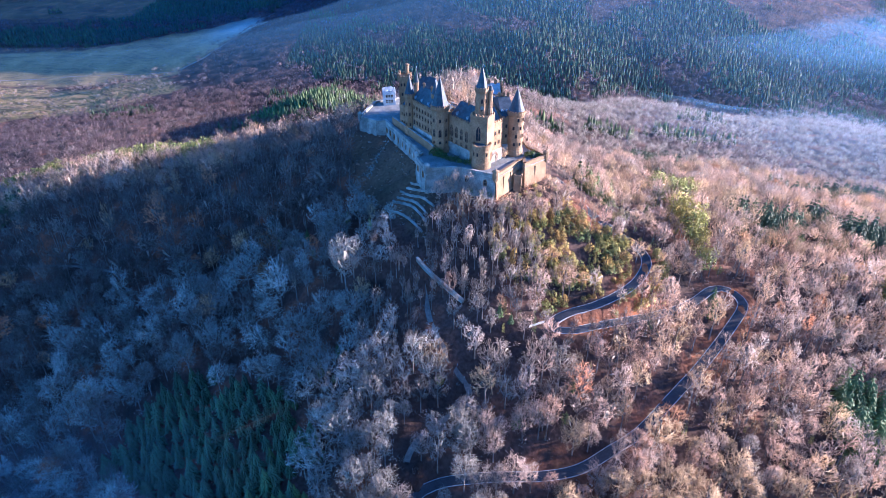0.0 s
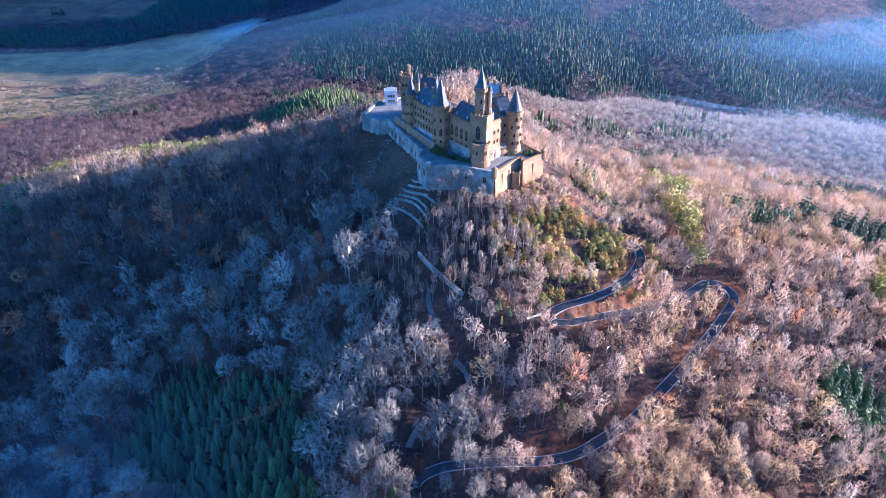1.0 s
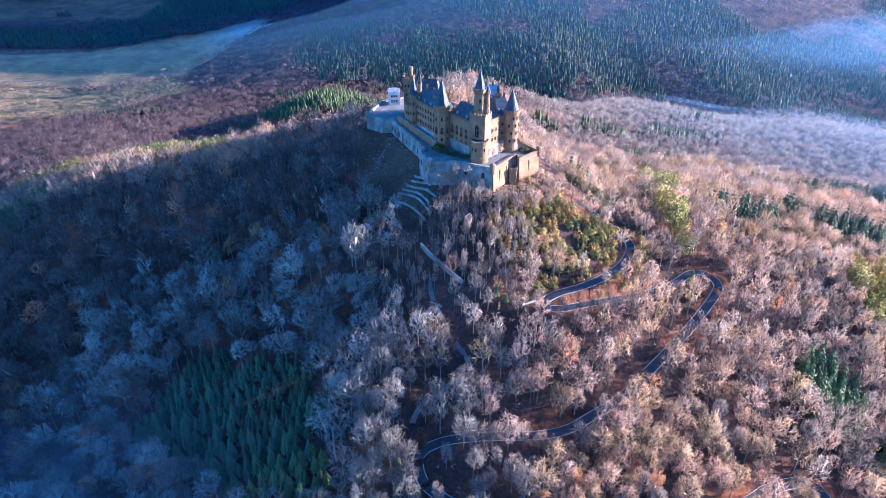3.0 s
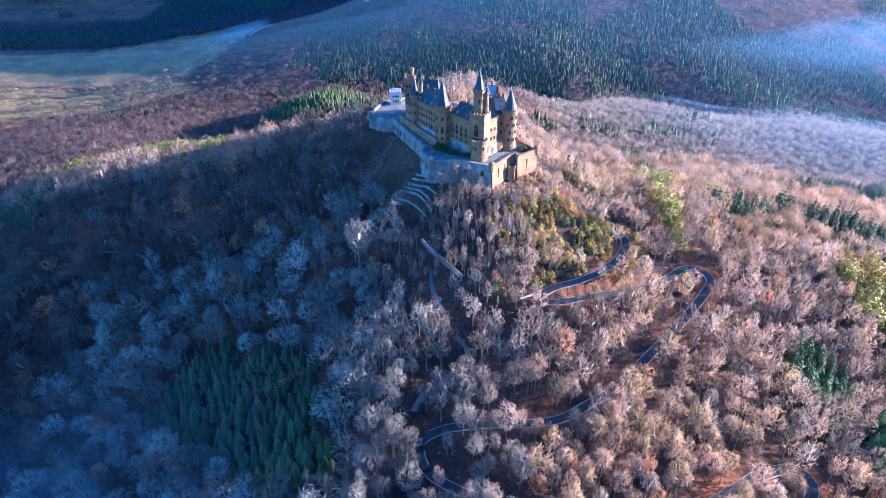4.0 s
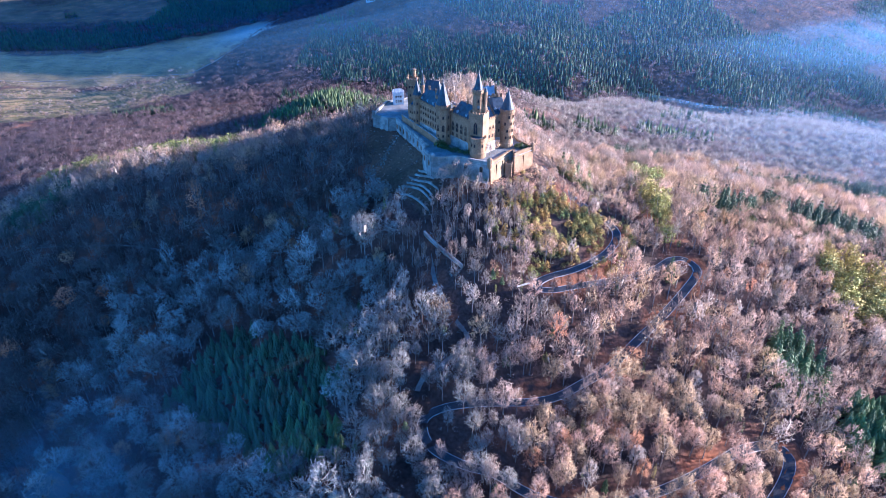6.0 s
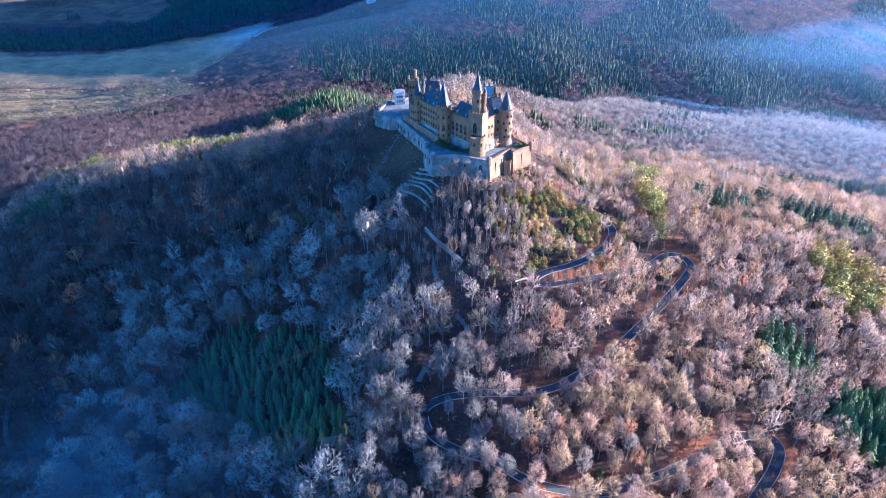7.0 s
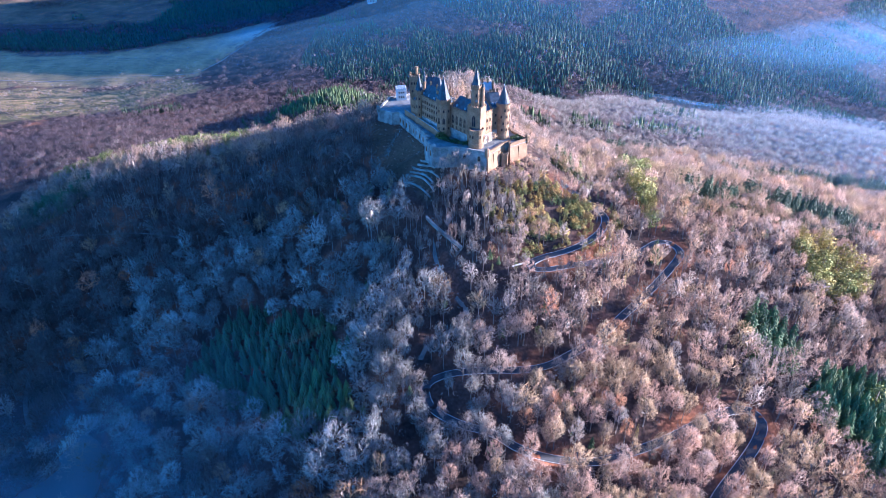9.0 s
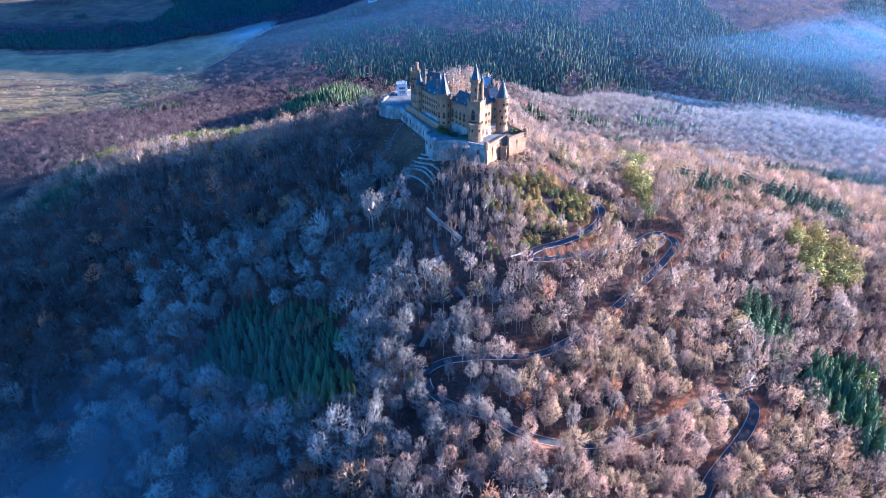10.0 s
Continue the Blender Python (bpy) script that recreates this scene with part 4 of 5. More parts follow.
def spruce(H, R, tiers, arms, low=0.12):
    """A conifer: straight trunk and tiers of drooping boughs, each bough a bent pair of needle sprays. Material 0 bark, 1 needles."""
    t = Tris()
    t.limb([np.array((0, 0, -0.06 * H)), np.array((0, 0, 0.5 * H)), np.array((0, 0, 0.97 * H))], [0.016 * H, 0.01 * H, 0.002 * H], 4, 0)
    for i in range(tiers):
        k = low + (0.97 - low) * i / (tiers - 1)
        r = R * (1 - k) ** 0.8 * rng.uniform(0.85, 1.15) + 0.12
        z = H * k
        n = max(4, int(arms * (0.5 + 0.5 * (1 - k))))
        off = rng.uniform(0, 6.3)
        for j in range(n):
            a = off + 2 * math.pi * (j + rng.uniform(-0.25, 0.25)) / n
            rr = r * rng.uniform(0.72, 1.15)
            c, s = math.cos(a), math.sin(a)
            root = np.array((0, 0, z + 0.05 * H))
            tip = np.array((c * rr, s * rr, z - rr * rng.uniform(0.12, 0.34)))
            wd = rr * 3.6 / n * rng.uniform(0.8, 1.2)
            m = np.array((c * rr * 0.6, s * rr * 0.6, z + 0.012 * H))
            l, g = m + np.array((-s, c, -0.35)) * wd / 2, m + np.array((s, -c, -0.35)) * wd / 2
            b = len(t.v)
            t.v += [root, l, tip, g, m + np.array((0, 0, 0.02 * H))]
            t.f += [(b, b + 1, b + 4), (b + 1, b + 2, b + 4), (b + 2, b + 3, b + 4), (b + 3, b, b + 4)]
            t.m += [1] * 4
    return outward(*t.arrays(), (0, 0, H * 0.2), (1, 1, 0.5))


def pine(H, R, clumps, leaves):
    """A pine or larch: a bare lower trunk and a tall uneven crown of rounded needle clumps. Material 0 bark, 1 needles."""
    t = Tris()
    t.limb([np.array((0, 0, -0.06 * H)), np.array((0.02 * H, 0, 0.5 * H)), np.array((0, 0, 0.96 * H))], [0.016 * H, 0.012 * H, 0.003 * H], 4, 0)
    for i in range(clumps):
        k = 0.4 + 0.58 * (i + 0.5) / clumps
        a, r = 2.4 * i + rng.uniform(-0.4, 0.4), R * (0.35 + 0.65 * math.sin(math.pi * min(1, (1.06 - k) / 0.62))) * rng.uniform(0.5, 0.9)
        c = np.array((math.cos(a) * r, math.sin(a) * r, H * k))
        t.sliver(np.array((0, 0, c[2] - 0.06 * H)), c, 0.18, 0)
        for j in range(leaves):
            d = rng.normal(size=3)
            d /= np.linalg.norm(d)
            o = c + d * np.array((1, 1, 0.7)) * R * 0.38 * rng.uniform(0.5, 1)
            t.sliver(o, o + (d + rng.normal(size=3) * 0.6) * R * 0.17, R * 0.18, 1)
    return outward(*t.arrays(), (0, 0, H * 0.55), (1, 1, 0.6), 0.35)


def far_spruce(H, R):
    """A small conifer for the distant slopes: ragged tiers round a stem."""
    t = Tris()
    for z0, z1, r in ((0.08, 0.7, 1.0), (0.42, 1.0, 0.66)):
        n, b = 5, len(t.v)
        t.v.append(np.array((0, 0, z1 * H)))
        off = rng.uniform(0, 6)
        for j in range(n):
            a = off + 2 * math.pi * j / n
            q = r * R * rng.uniform(0.65, 1.2)
            t.v.append(np.array((math.cos(a) * q, math.sin(a) * q, (z0 + rng.uniform(-0.05, 0.05)) * H)))
        for j in range(n):
            t.f.append((b, b + 1 + j, b + 1 + (j + 1) % n)), t.m.append(1)
    return outward(*t.arrays(), (0, 0, H * 0.3), (1, 1, 0.3))


def shrub(H, R, leaves, width):
    """A low bush of many small leaf sprays in a loose mound."""
    t = Tris()
    for i in range(leaves):
        a, r, k = rng.uniform(0, 6.3), R * math.sqrt(rng.uniform(0, 1)), rng.uniform(0.15, 1)
        o = np.array((math.cos(a) * r, math.sin(a) * r, H * k * (1 - 0.6 * (r / R) ** 2)))
        d = rng.normal(size=3) * (1, 1, 0.6) + np.array((0, 0, 0.5))
        t.sliver(o, o + d / np.linalg.norm(d) * width * 2.2, width, 1)
    for i in range(3):
        t.sliver(np.zeros(3), np.array((*(rng.normal(size=2) * R * 0.3), H * 0.7)), 0.12, 0)
    return outward(*t.arrays(), (0, 0, 0), (1, 1, 1))


def scattered(name, templates, which, x, y, z, size, turn, tint, mats, label, category, soft=True, vary=0.2):
    """One joined object of many trees: each place takes a template, turned and scaled."""
    V, F, M, T, N, L = [], [], [], [], [], []
    base = 0
    for k, (v, f, m, nr) in enumerate(templates):
        s = np.nonzero(which == k)[0]
        if not len(s):
            continue
        c, d = np.cos(turn[s])[:, None], np.sin(turn[s])[:, None]
        sz = size[s][:, None]
        px = (v[None, :, 0] * c - v[None, :, 1] * d) * sz + x[s][:, None]
        py = (v[None, :, 0] * d + v[None, :, 1] * c) * sz + y[s][:, None]
        pz = v[None, :, 2] * sz * rng.uniform(0.9, 1.12, len(s))[:, None] + z[s][:, None]
        V.append(np.stack([px, py, pz], -1).reshape(-1, 3))
        N.append(np.stack([nr[None, :, 0] * c - nr[None, :, 1] * d, nr[None, :, 0] * d + nr[None, :, 1] * c, nr[None, :, 2] + 0 * c], -1).reshape(-1, 3))
        F.append((f[None] + (base + np.arange(len(s)) * len(v))[:, None, None]).reshape(-1, 3))
        M.append(np.tile(m, len(s)))
        T.append(np.repeat(tint[s], len(v)))
        L.append(np.repeat(np.clip(rng.normal(-0.03, vary, len(s)), -0.45, 0.4), len(v)))
        base += len(v) * len(s)
    me = mesh_of(name, np.vstack(V), np.vstack(F), mats, np.concatenate(M), np.concatenate(T), normals=np.vstack(N) if soft else None)
    me.attributes.new("tone", "FLOAT", "POINT").data.foreach_set("value", np.concatenate(L).astype(np.float32))
    return tagged(new(name, me), label, category, kind="stuff")


def jittered(x0, x1, y0, y1, step):
    gx, gy = np.meshgrid(np.arange(x0, x1, step), np.arange(y0, y1, step))
    gx = gx + (np.arange(gx.shape[0]) % 2)[:, None] * step / 2
    return (gx + rng.uniform(-0.38, 0.38, gx.shape) * step).ravel(), (gy + rng.uniform(-0.38, 0.38, gy.shape) * step).ravel()


def drift(x, y, s, seed):
    """A smooth wandering value in about -1 to 1."""
    a = np.random.default_rng(seed).uniform(0, 6.3, 6)
    return (np.sin(x / s + a[0] + 1.4 * np.sin(y / s * 0.8 + a[1])) + np.sin(y / s * 1.1 + a[2] + 1.2 * np.sin(x / s * 1.3 + a[3])) + 0.6 * np.sin((x + y) / s * 2.1 + a[4])) / 2.6


def in_ellipses(x, y, rows):
    r = np.full(x.shape, -1.0)
    for cx, cy, rx, ry, turn, tint in rows:
        c, s = math.cos(radians(turn)), math.sin(radians(turn))
        u, v = ((x - cx) * c + (y - cy) * s) / rx, (-(x - cx) * s + (y - cy) * c) / ry
        d = u * u + v * v + 0.6 * drift(x, y, 11, 3)
        r = np.where(d < 1, tint, r)
    return r


# stands of conifers near the hill: centre, half widths, turn, tint (0 dark spruce, 0.5 green, 0.8 yellow-green)
STANDS = [(-108, 192, 54, 36, -28, 0.08), (-72, 152, 22, 16, -20, 0.2), (201, 200, 18, 16, 0, 0.44), (268, 262, 25, 25, 30, 0.9), (240, 168, 36, 17, 15, 0.42), (246, 140, 19, 15, 0, 0.44),
          (285, 336, 48, 22, -14, 0.15), (205, 332, 26, 15, 10, 0.25), (300, 448, 34, 22, -10, 0.1), (420, 482, 85, 26, 5, 0.12), (140, 290, 9, 24, 5, 0.88), (150, 360, 12, 36, -8, 0.75),
          (142, 262, 9, 9, 0, 0.6), (-215, 480, 30, 14, -20, 0.72), (-290, 520, 50, 16, -35, 0.74), (-380, 532, 66, 16, 10, 0.7), (200, 520, 28, 20, 0, 0.1), (-290, 130, 25, 16, 0, 0.05), (-60, 150, 10, 14, 0, 0.25), (132, 245, 7, 7, 0, 0.3),
          (90, 330, 5, 22, 15, 0.5), (-370, 420, 40, 18, 0, 0.1), (174, 452, 11, 8, 0, 0.1)]

keep_out = [(p[0] + (3 if p[0] > 0 else -3), p[1] + (4 if p[1] > 330 else -3.5)) for p in BASTION]


def clear(x, y, gap=2.6):
    """The ground height at plan points, and which of them are free of lanes, walls, grass and fields."""
    z, d = lane_blend(x, y)
    ok = d > gap
    ok &= ~inside(keep_out, x, y) & ~inside(GRASS_SLOPE, x, y) & ~inside([(14, 282), (26, 268), (58, 284), (72, 304), (60, 322), (40, 300)], x, y)
    for f in FIELDS:
        ok &= ~inside(f, x, y)
    ok &= ~((np.abs(x + 150) < 20) & (y > 1190) & (y < 1280))
    ok &= in_ellipses(x, y, [(72, 264, 23, 19, 0, 1.0)]) < 0 if gap > 1.1 else ok
    ok &= ~((x < -700) & (y > 1420) & (y < 1700) & (drift(x, y, 60, 5) < 0.5))
    return z, ok


# the near wood
px, py = jittered(-430, 470, 60, 520, 7.1)
wide_x, wide_y = jittered(-430, -40, 60, 520, 8.8)
near_side = px > -40
px, py = np.concatenate([px[near_side], wide_x]), np.concatenate([py[near_side], wide_y])
pz, ok = clear(px, py, 1.6)
low_path = STAIR_PATH[STAIR_PATH[:, 1] < 236]
ok &= ((px[:, None] - low_path[:, 0]) ** 2 + (py[:, None] - low_path[:, 1]) ** 2).min(1) > 5.5 ** 2
ok &= in_view(px, py)
ok &= in_ellipses(px, py, [(12, 256, 32, 25, 8, 1.0)]) < 0
ok &= ~((drift(px, py, 26, 11) > 0.74) & (px > -60) & (py < 215))
stand = in_ellipses(px, py, STANDS)
leafy = ok & (stand < 0)
bx, by, bz = px[leafy], py[leafy], pz[leafy]
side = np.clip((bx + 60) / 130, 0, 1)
# warmer towards the sunlit side, so the tint carries some of its sun
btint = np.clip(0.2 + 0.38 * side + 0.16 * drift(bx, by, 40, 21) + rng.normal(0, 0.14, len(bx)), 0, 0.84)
# the shaded slope's gloom is painted in: near-black twigs high up, pale crowns lower
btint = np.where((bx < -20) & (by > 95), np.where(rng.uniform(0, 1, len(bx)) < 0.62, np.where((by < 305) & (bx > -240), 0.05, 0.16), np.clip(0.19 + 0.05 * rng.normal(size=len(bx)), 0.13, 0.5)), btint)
# crowns at the lower centre are painted paler, for skylight on them
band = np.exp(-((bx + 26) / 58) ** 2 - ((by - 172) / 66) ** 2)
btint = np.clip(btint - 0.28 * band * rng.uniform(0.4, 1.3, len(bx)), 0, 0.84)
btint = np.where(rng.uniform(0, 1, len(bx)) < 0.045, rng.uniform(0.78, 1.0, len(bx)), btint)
# the sunlit ridge is painted brighter again
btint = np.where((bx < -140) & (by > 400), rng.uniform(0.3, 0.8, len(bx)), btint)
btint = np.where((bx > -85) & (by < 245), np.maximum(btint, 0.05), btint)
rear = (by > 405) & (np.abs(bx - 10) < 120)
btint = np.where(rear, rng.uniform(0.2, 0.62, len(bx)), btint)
bsize = rng.uniform(0.66, 1.14, len(bx)) * np.where(rear, 0.85, 1.0) * np.where(bx < -40, rng.uniform(0.85, 1.2, len(bx)), 1.0) * np.where((np.hypot(bx - 40, by - 300) < 95), 0.8, 1.0)
bturn = rng.uniform(0, 6.28, len(bx))
MID = [bare_tree(22, 6.2, 13, 4, 6, 0.16, deep=0.42) for i in range(8)] + [bare_tree(23, 4.6, 12, 4, 6, 0.15, low=0.42, deep=0.4) for i in range(5)]
NEAR = [bare_tree(22, 6.4, 20, 5, 7, 0.125, low=0.34, deep=0.44) for i in range(6)] + [bare_tree(23, 4.7, 18, 5, 7, 0.12, low=0.36, deep=0.44) for i in range(5)]
hero = (np.hypot((bx - 40) / 1.6, by - 118) < 84) & (by > 84)
order = np.nonzero(hero)[0][:300]
hero = np.zeros(len(bx), bool)
hero[order] = True
WIDE = [bare_tree(22, rng.uniform(6.6, 8.4), 15, 5, 5, 0.175, deep=0.42, inner=12) for i in range(9)]
BACK = [bare_tree(21, 6.4, 11, 4, 4, 0.18, sides=3, deep=0.42) for i in range(6)]
CREST = [brush_tree(19, 6.4, 120, 0.24) for i in range(8)]
crest = ~hero & (by >= 285) & (bx > 20) & (rng.uniform(0, 1, len(bx)) < 0.8)
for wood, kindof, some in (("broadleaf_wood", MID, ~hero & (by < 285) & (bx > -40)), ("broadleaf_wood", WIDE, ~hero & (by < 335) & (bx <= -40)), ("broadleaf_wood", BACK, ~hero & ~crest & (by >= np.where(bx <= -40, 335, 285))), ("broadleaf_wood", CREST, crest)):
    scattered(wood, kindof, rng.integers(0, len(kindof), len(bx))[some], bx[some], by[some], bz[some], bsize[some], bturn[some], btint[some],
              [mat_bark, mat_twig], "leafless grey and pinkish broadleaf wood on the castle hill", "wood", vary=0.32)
# a close stand of slender trees below the bastion
tx, ty = jittered(-25, 75, 222, 300, 4.6)
tz, tok = clear(tx, ty, 2.0)
tok &= in_ellipses(tx, ty, [(12, 256, 34, 27, 8, 1.0)]) >= 0
k = tok.sum()
SLENDER = [bare_tree(19, 3.0, 11, 4, 4, 0.15, low=0.4, deep=0.36) for i in range(5)]
scattered("slender_wood", SLENDER, rng.integers(0, 5, k), tx[tok], ty[tok], tz[tok], rng.uniform(0.6, 0.95, k), rng.uniform(0, 6, k), np.clip(rng.normal(0.26, 0.08, k), 0.15, 0.6),
          [mat_bark, mat_twig], "close stand of slender leafless trees below the bastion", "wood")


def split_tree(name, arrays, tint, mats, names, label, category, group, soft=True):
    """A tree as a thing with its trunk and its crown as parts."""
    v, f, m, nr = arrays
    root = thing(name, 0, 0, -300, label, category, group)
    for k, (pn, mat) in enumerate(zip(names, mats)):
        used, flat = np.unique(f[m == k], return_inverse=True)
        ob = new(pn, mesh_of(pn, v[used], flat.reshape(-1, 3), [mat], tint=np.full(len(used), tint), normals=nr[used] if soft else None))
        ob.parent = root
    return root


TONES = [0.1, 0.3, 0.45, 0.6, 0.75, 0.95]
WORDS = ["pale grey leafless tree on the wooded hillside", "grey-brown leafless tree on the wooded hillside", "pinkish-brown leafless tree on the wooded hillside",
         "reddish-brown leafless tree on the wooded hillside", "tan leafless tree on the wooded hillside", "russet tree with withered leaves on the hillside"]
kinds = {}
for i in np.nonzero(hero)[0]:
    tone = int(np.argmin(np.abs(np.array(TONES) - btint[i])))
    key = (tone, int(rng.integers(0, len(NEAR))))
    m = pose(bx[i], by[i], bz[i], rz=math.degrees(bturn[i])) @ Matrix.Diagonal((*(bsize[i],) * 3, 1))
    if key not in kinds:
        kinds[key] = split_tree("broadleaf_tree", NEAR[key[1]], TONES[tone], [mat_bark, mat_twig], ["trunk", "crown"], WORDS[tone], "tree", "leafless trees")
        kinds[key].matrix_basis = m
    else:
        o = copy_thing(kinds[key], Matrix.Identity(4))
        o.matrix_basis = m

# conifers
ex, ey = jittered(-430, 520, 80, 545, 5.3)
ez, eok = clear(ex, ey)
stand = in_ellipses(ex, ey, STANDS)
eok &= stand >= 0
lx, ly = rng.uniform(-100, 260, 70), rng.uniform(100, 330, 70)
lz, lok = clear(lx, ly, 3)
cx, cy, cz = (np.concatenate(q) for q in ((ex[eok], lx[lok]), (ey[eok], ly[lok]), (ez[eok], lz[lok])))
ct = np.concatenate([np.clip(stand[eok] + rng.normal(0, 0.07, eok.sum()), 0, 1), rng.uniform(0.3, 0.75, lok.sum())])
csize = np.concatenate([rng.uniform(0.5, 0.95, eok.sum()) * np.where((ey[eok] > 250) | (ex[eok] > 150), 1.6, 1.08), rng.uniform(0.4, 0.7, lok.sum())])
cturn = rng.uniform(0, 6.28, len(cx))
SPRUCE = [spruce(15, 5.0, 14, 11) for i in range(4)]
MIDSPRUCE = [spruce(14, 4.6, 8, 8) for i in range(4)]
nearest = (cy < 240) & (cx < 260)
order = np.nonzero(nearest)[0][:260]
nearest = np.zeros(len(cx), bool)
nearest[order] = True
PINE = [pine(15, 3.6, 16, 15) for i in range(5)]
piny = ~nearest & (ct > 0.64)
for kindof, some, words in ((MIDSPRUCE, ~nearest & ~piny, "dark green conifer stands among the bare trees"), (PINE, piny, "yellow-green pines and larches among the bare trees")):
    scattered("conifer_wood", kindof, rng.integers(0, len(kindof), len(cx))[some], cx[some], cy[some], cz[some], csize[some], cturn[some], ct[some],
              [mat_bark, mat_needle], words, "wood", soft=kindof is PINE)
TONES = [0.08, 0.3, 0.5, 0.7]
WORDS = ["dark green spruce in the shaded plantation", "green spruce on the lower slope", "fresh green conifer among bare trees", "yellow-green conifer among bare trees"]
kinds = {}
for i in np.nonzero(nearest)[0]:
    tone = int(np.argmin(np.abs(np.array(TONES) - ct[i])))
    key = (tone, int(rng.integers(0, 4)))
    m = pose(cx[i], cy[i], cz[i], rz=math.degrees(cturn[i])) @ Matrix.Diagonal((*(csize[i],) * 3, 1))
    if key not in kinds:
        kinds[key] = split_tree("conifer_tree", (PINE if tone == 3 else SPRUCE)[key[1]], TONES[tone], [mat_bark, mat_needle], ["trunk", "crown"], WORDS[tone], "tree", "conifers", soft=tone == 3)
        kinds[key].matrix_basis = m
    else:
        o = copy_thing(kinds[key], Matrix.Identity(4))
        o.matrix_basis = m

# bushes on the sunny slope and undergrowth in the wood
SHRUBS = [shrub(3.6, 1.5, 110, 0.3) for i in range(4)]
sx, sy = jittered(24, 130, 216, 305, 2.7)
sz, sok = clear(sx, sy, 1.0)
sok &= in_ellipses(sx, sy, [(72, 262, 42, 34, 0, 1.0)]) >= 0
sok &= (rng.uniform(0, 1, len(sx)) < 0.75) & (drift(sx, sy, 6, 77) > -0.4)
sx, sy, sz = sx[sok], sy[sok], sz[sok]
scattered("slope_bushes", SHRUBS, rng.integers(0, 4, len(sx)), sx, sy, sz, rng.uniform(0.6, 1.9, len(sx)), rng.uniform(0, 6, len(sx)), np.clip(rng.normal(0.8, 0.2, len(sx)), 0.3, 1),
          [mat_bark, mat_bush], "yellow-green bushes on the sunny slope below the castle", "bushes")
# trunks wrapped in ivy
IVY = [shrub(13, 1.1, 120, 0.34) for i in range(4)]
ix, iy = np.concatenate([rng.uniform(20, 130, 110), rng.uniform(60, 240, 60)]), np.concatenate([rng.uniform(215, 300, 110), rng.uniform(110, 220, 60)])
iz, iok = clear(ix, iy, 1.0)
iok &= (drift(ix, iy, 14, 91) > -0.2)
k = iok.sum()
scattered("ivy_trunks", IVY, rng.integers(0, 4, k), ix[iok], iy[iok], iz[iok], rng.uniform(0.45, 0.95, k), rng.uniform(0, 6, k), np.clip(rng.normal(0.62, 0.14, k), 0.3, 0.85),
          [mat_bark, mat_bush], "yellow-green ivy climbing slender bare trunks", "ivy")
UNDER = [shrub(2.2, 1.6, 12, 0.4) for i in range(4)]
ux, uy = jittered(-330, 330, 60, 420, 9.0)
uz, uok = clear(ux, uy, 1.2)
ux, uy, uz = ux[uok], uy[uok], uz[uok]
scattered("undergrowth", UNDER, rng.integers(0, 4, len(ux)), ux, uy, uz, rng.uniform(0.5, 1.4, len(ux)), rng.uniform(0, 6, len(ux)), np.clip(rng.normal(0.35, 0.2, len(ux)), 0, 0.95),
          [mat_bark, mat_twig], "low brown undergrowth between the trees", "undergrowth")

vx, vy = jittered(12, 76, 262, 326, 2.3)
vz, vd = lane_blend(vx, vy)
some = inside([(14, 284), (26, 266), (58, 282), (74, 304), (62, 324), (57, 307), (43, 293), (38, 290), (27, 278)], vx, vy) & (vd > 0.8)
k = some.sum()
BRUSH = [shrub(2.4, 1.4, 46, 0.26) for i in range(4)]
scattered("bank_brush", BRUSH, rng.integers(0, 4, k), vx[some], vy[some], vz[some], rng.uniform(0.5, 1.3, k), rng.uniform(0, 6, k), np.clip(rng.normal(0.7, 0.15, k), 0.2, 1),
          [mat_bark, mat_twig], "brown and ochre brush on the bank below the bastion", "brush")
gx, gy = jittered(-62, 0, 262, 374, 3.0)
gz, gd = lane_blend(gx, gy)
some = inside(GRASS_SLOPE, gx, gy) & (gd > 0.3) & (rng.uniform(0, 1, len(gx)) < 0.55)
TUFT = [shrub(0.8, 0.8, 14, 0.28) for i in range(4)]
k = some.sum()
scattered("rough_grass", TUFT, rng.integers(0, 4, k), gx[some], gy[some], gz[some], rng.uniform(0.5, 1.5, k), rng.uniform(0, 6, k), rng.uniform(0, 0.7, k),
          [mat_bark, mat_twig], "rough dry tufts on the castle slope", "grass")


def stone(size):
    """A rough broken stone."""
    t = Tris()
    v = rng.normal(size=(7, 3))
    v = v / np.linalg.norm(v, axis=1)[:, None] * rng.uniform(0.6, 1.1, (7, 1)) * size * (1, 0.8, 0.55)
    bm = bmesh.new()
    for p in v:
        bm.verts.new(p)
    hull = bmesh.ops.convex_hull(bm, input=bm.verts)
    bm.verts.index_update()
    bm.faces.ensure_lookup_table()
    f = [[w.index for w in q.verts] for q in bm.faces]
    v = np.array([w.co[:] for w in bm.verts])
    bm.free()
    f = np.array(f)
    nrm = v / (np.linalg.norm(v, axis=1)[:, None] + 1e-6)
    return v, f, np.zeros(len(f), int), nrm


STONES = [stone(0.8) for i in range(5)]
u = rng.uniform(0, 1, 170)
rx = -34 - 14 * u + rng.normal(0, 1.6, 170)
ry = 356 - 34 * u + rng.normal(0, 1.6, 170)
rz = lane_blend(rx, ry)[0]
scattered("rubble", STONES, rng.integers(0, 5, 170), rx, ry, rz + 0.1, rng.uniform(0.4, 1.3, 170), rng.uniform(0, 6, 170), np.zeros(170), [mat_limestone],
          "pale loose rubble on the castle slope", "rubble")

# the woods beyond the hill
BEYOND = [brush_tree(16, 5.8, 34, 0.52) for i in range(9)]
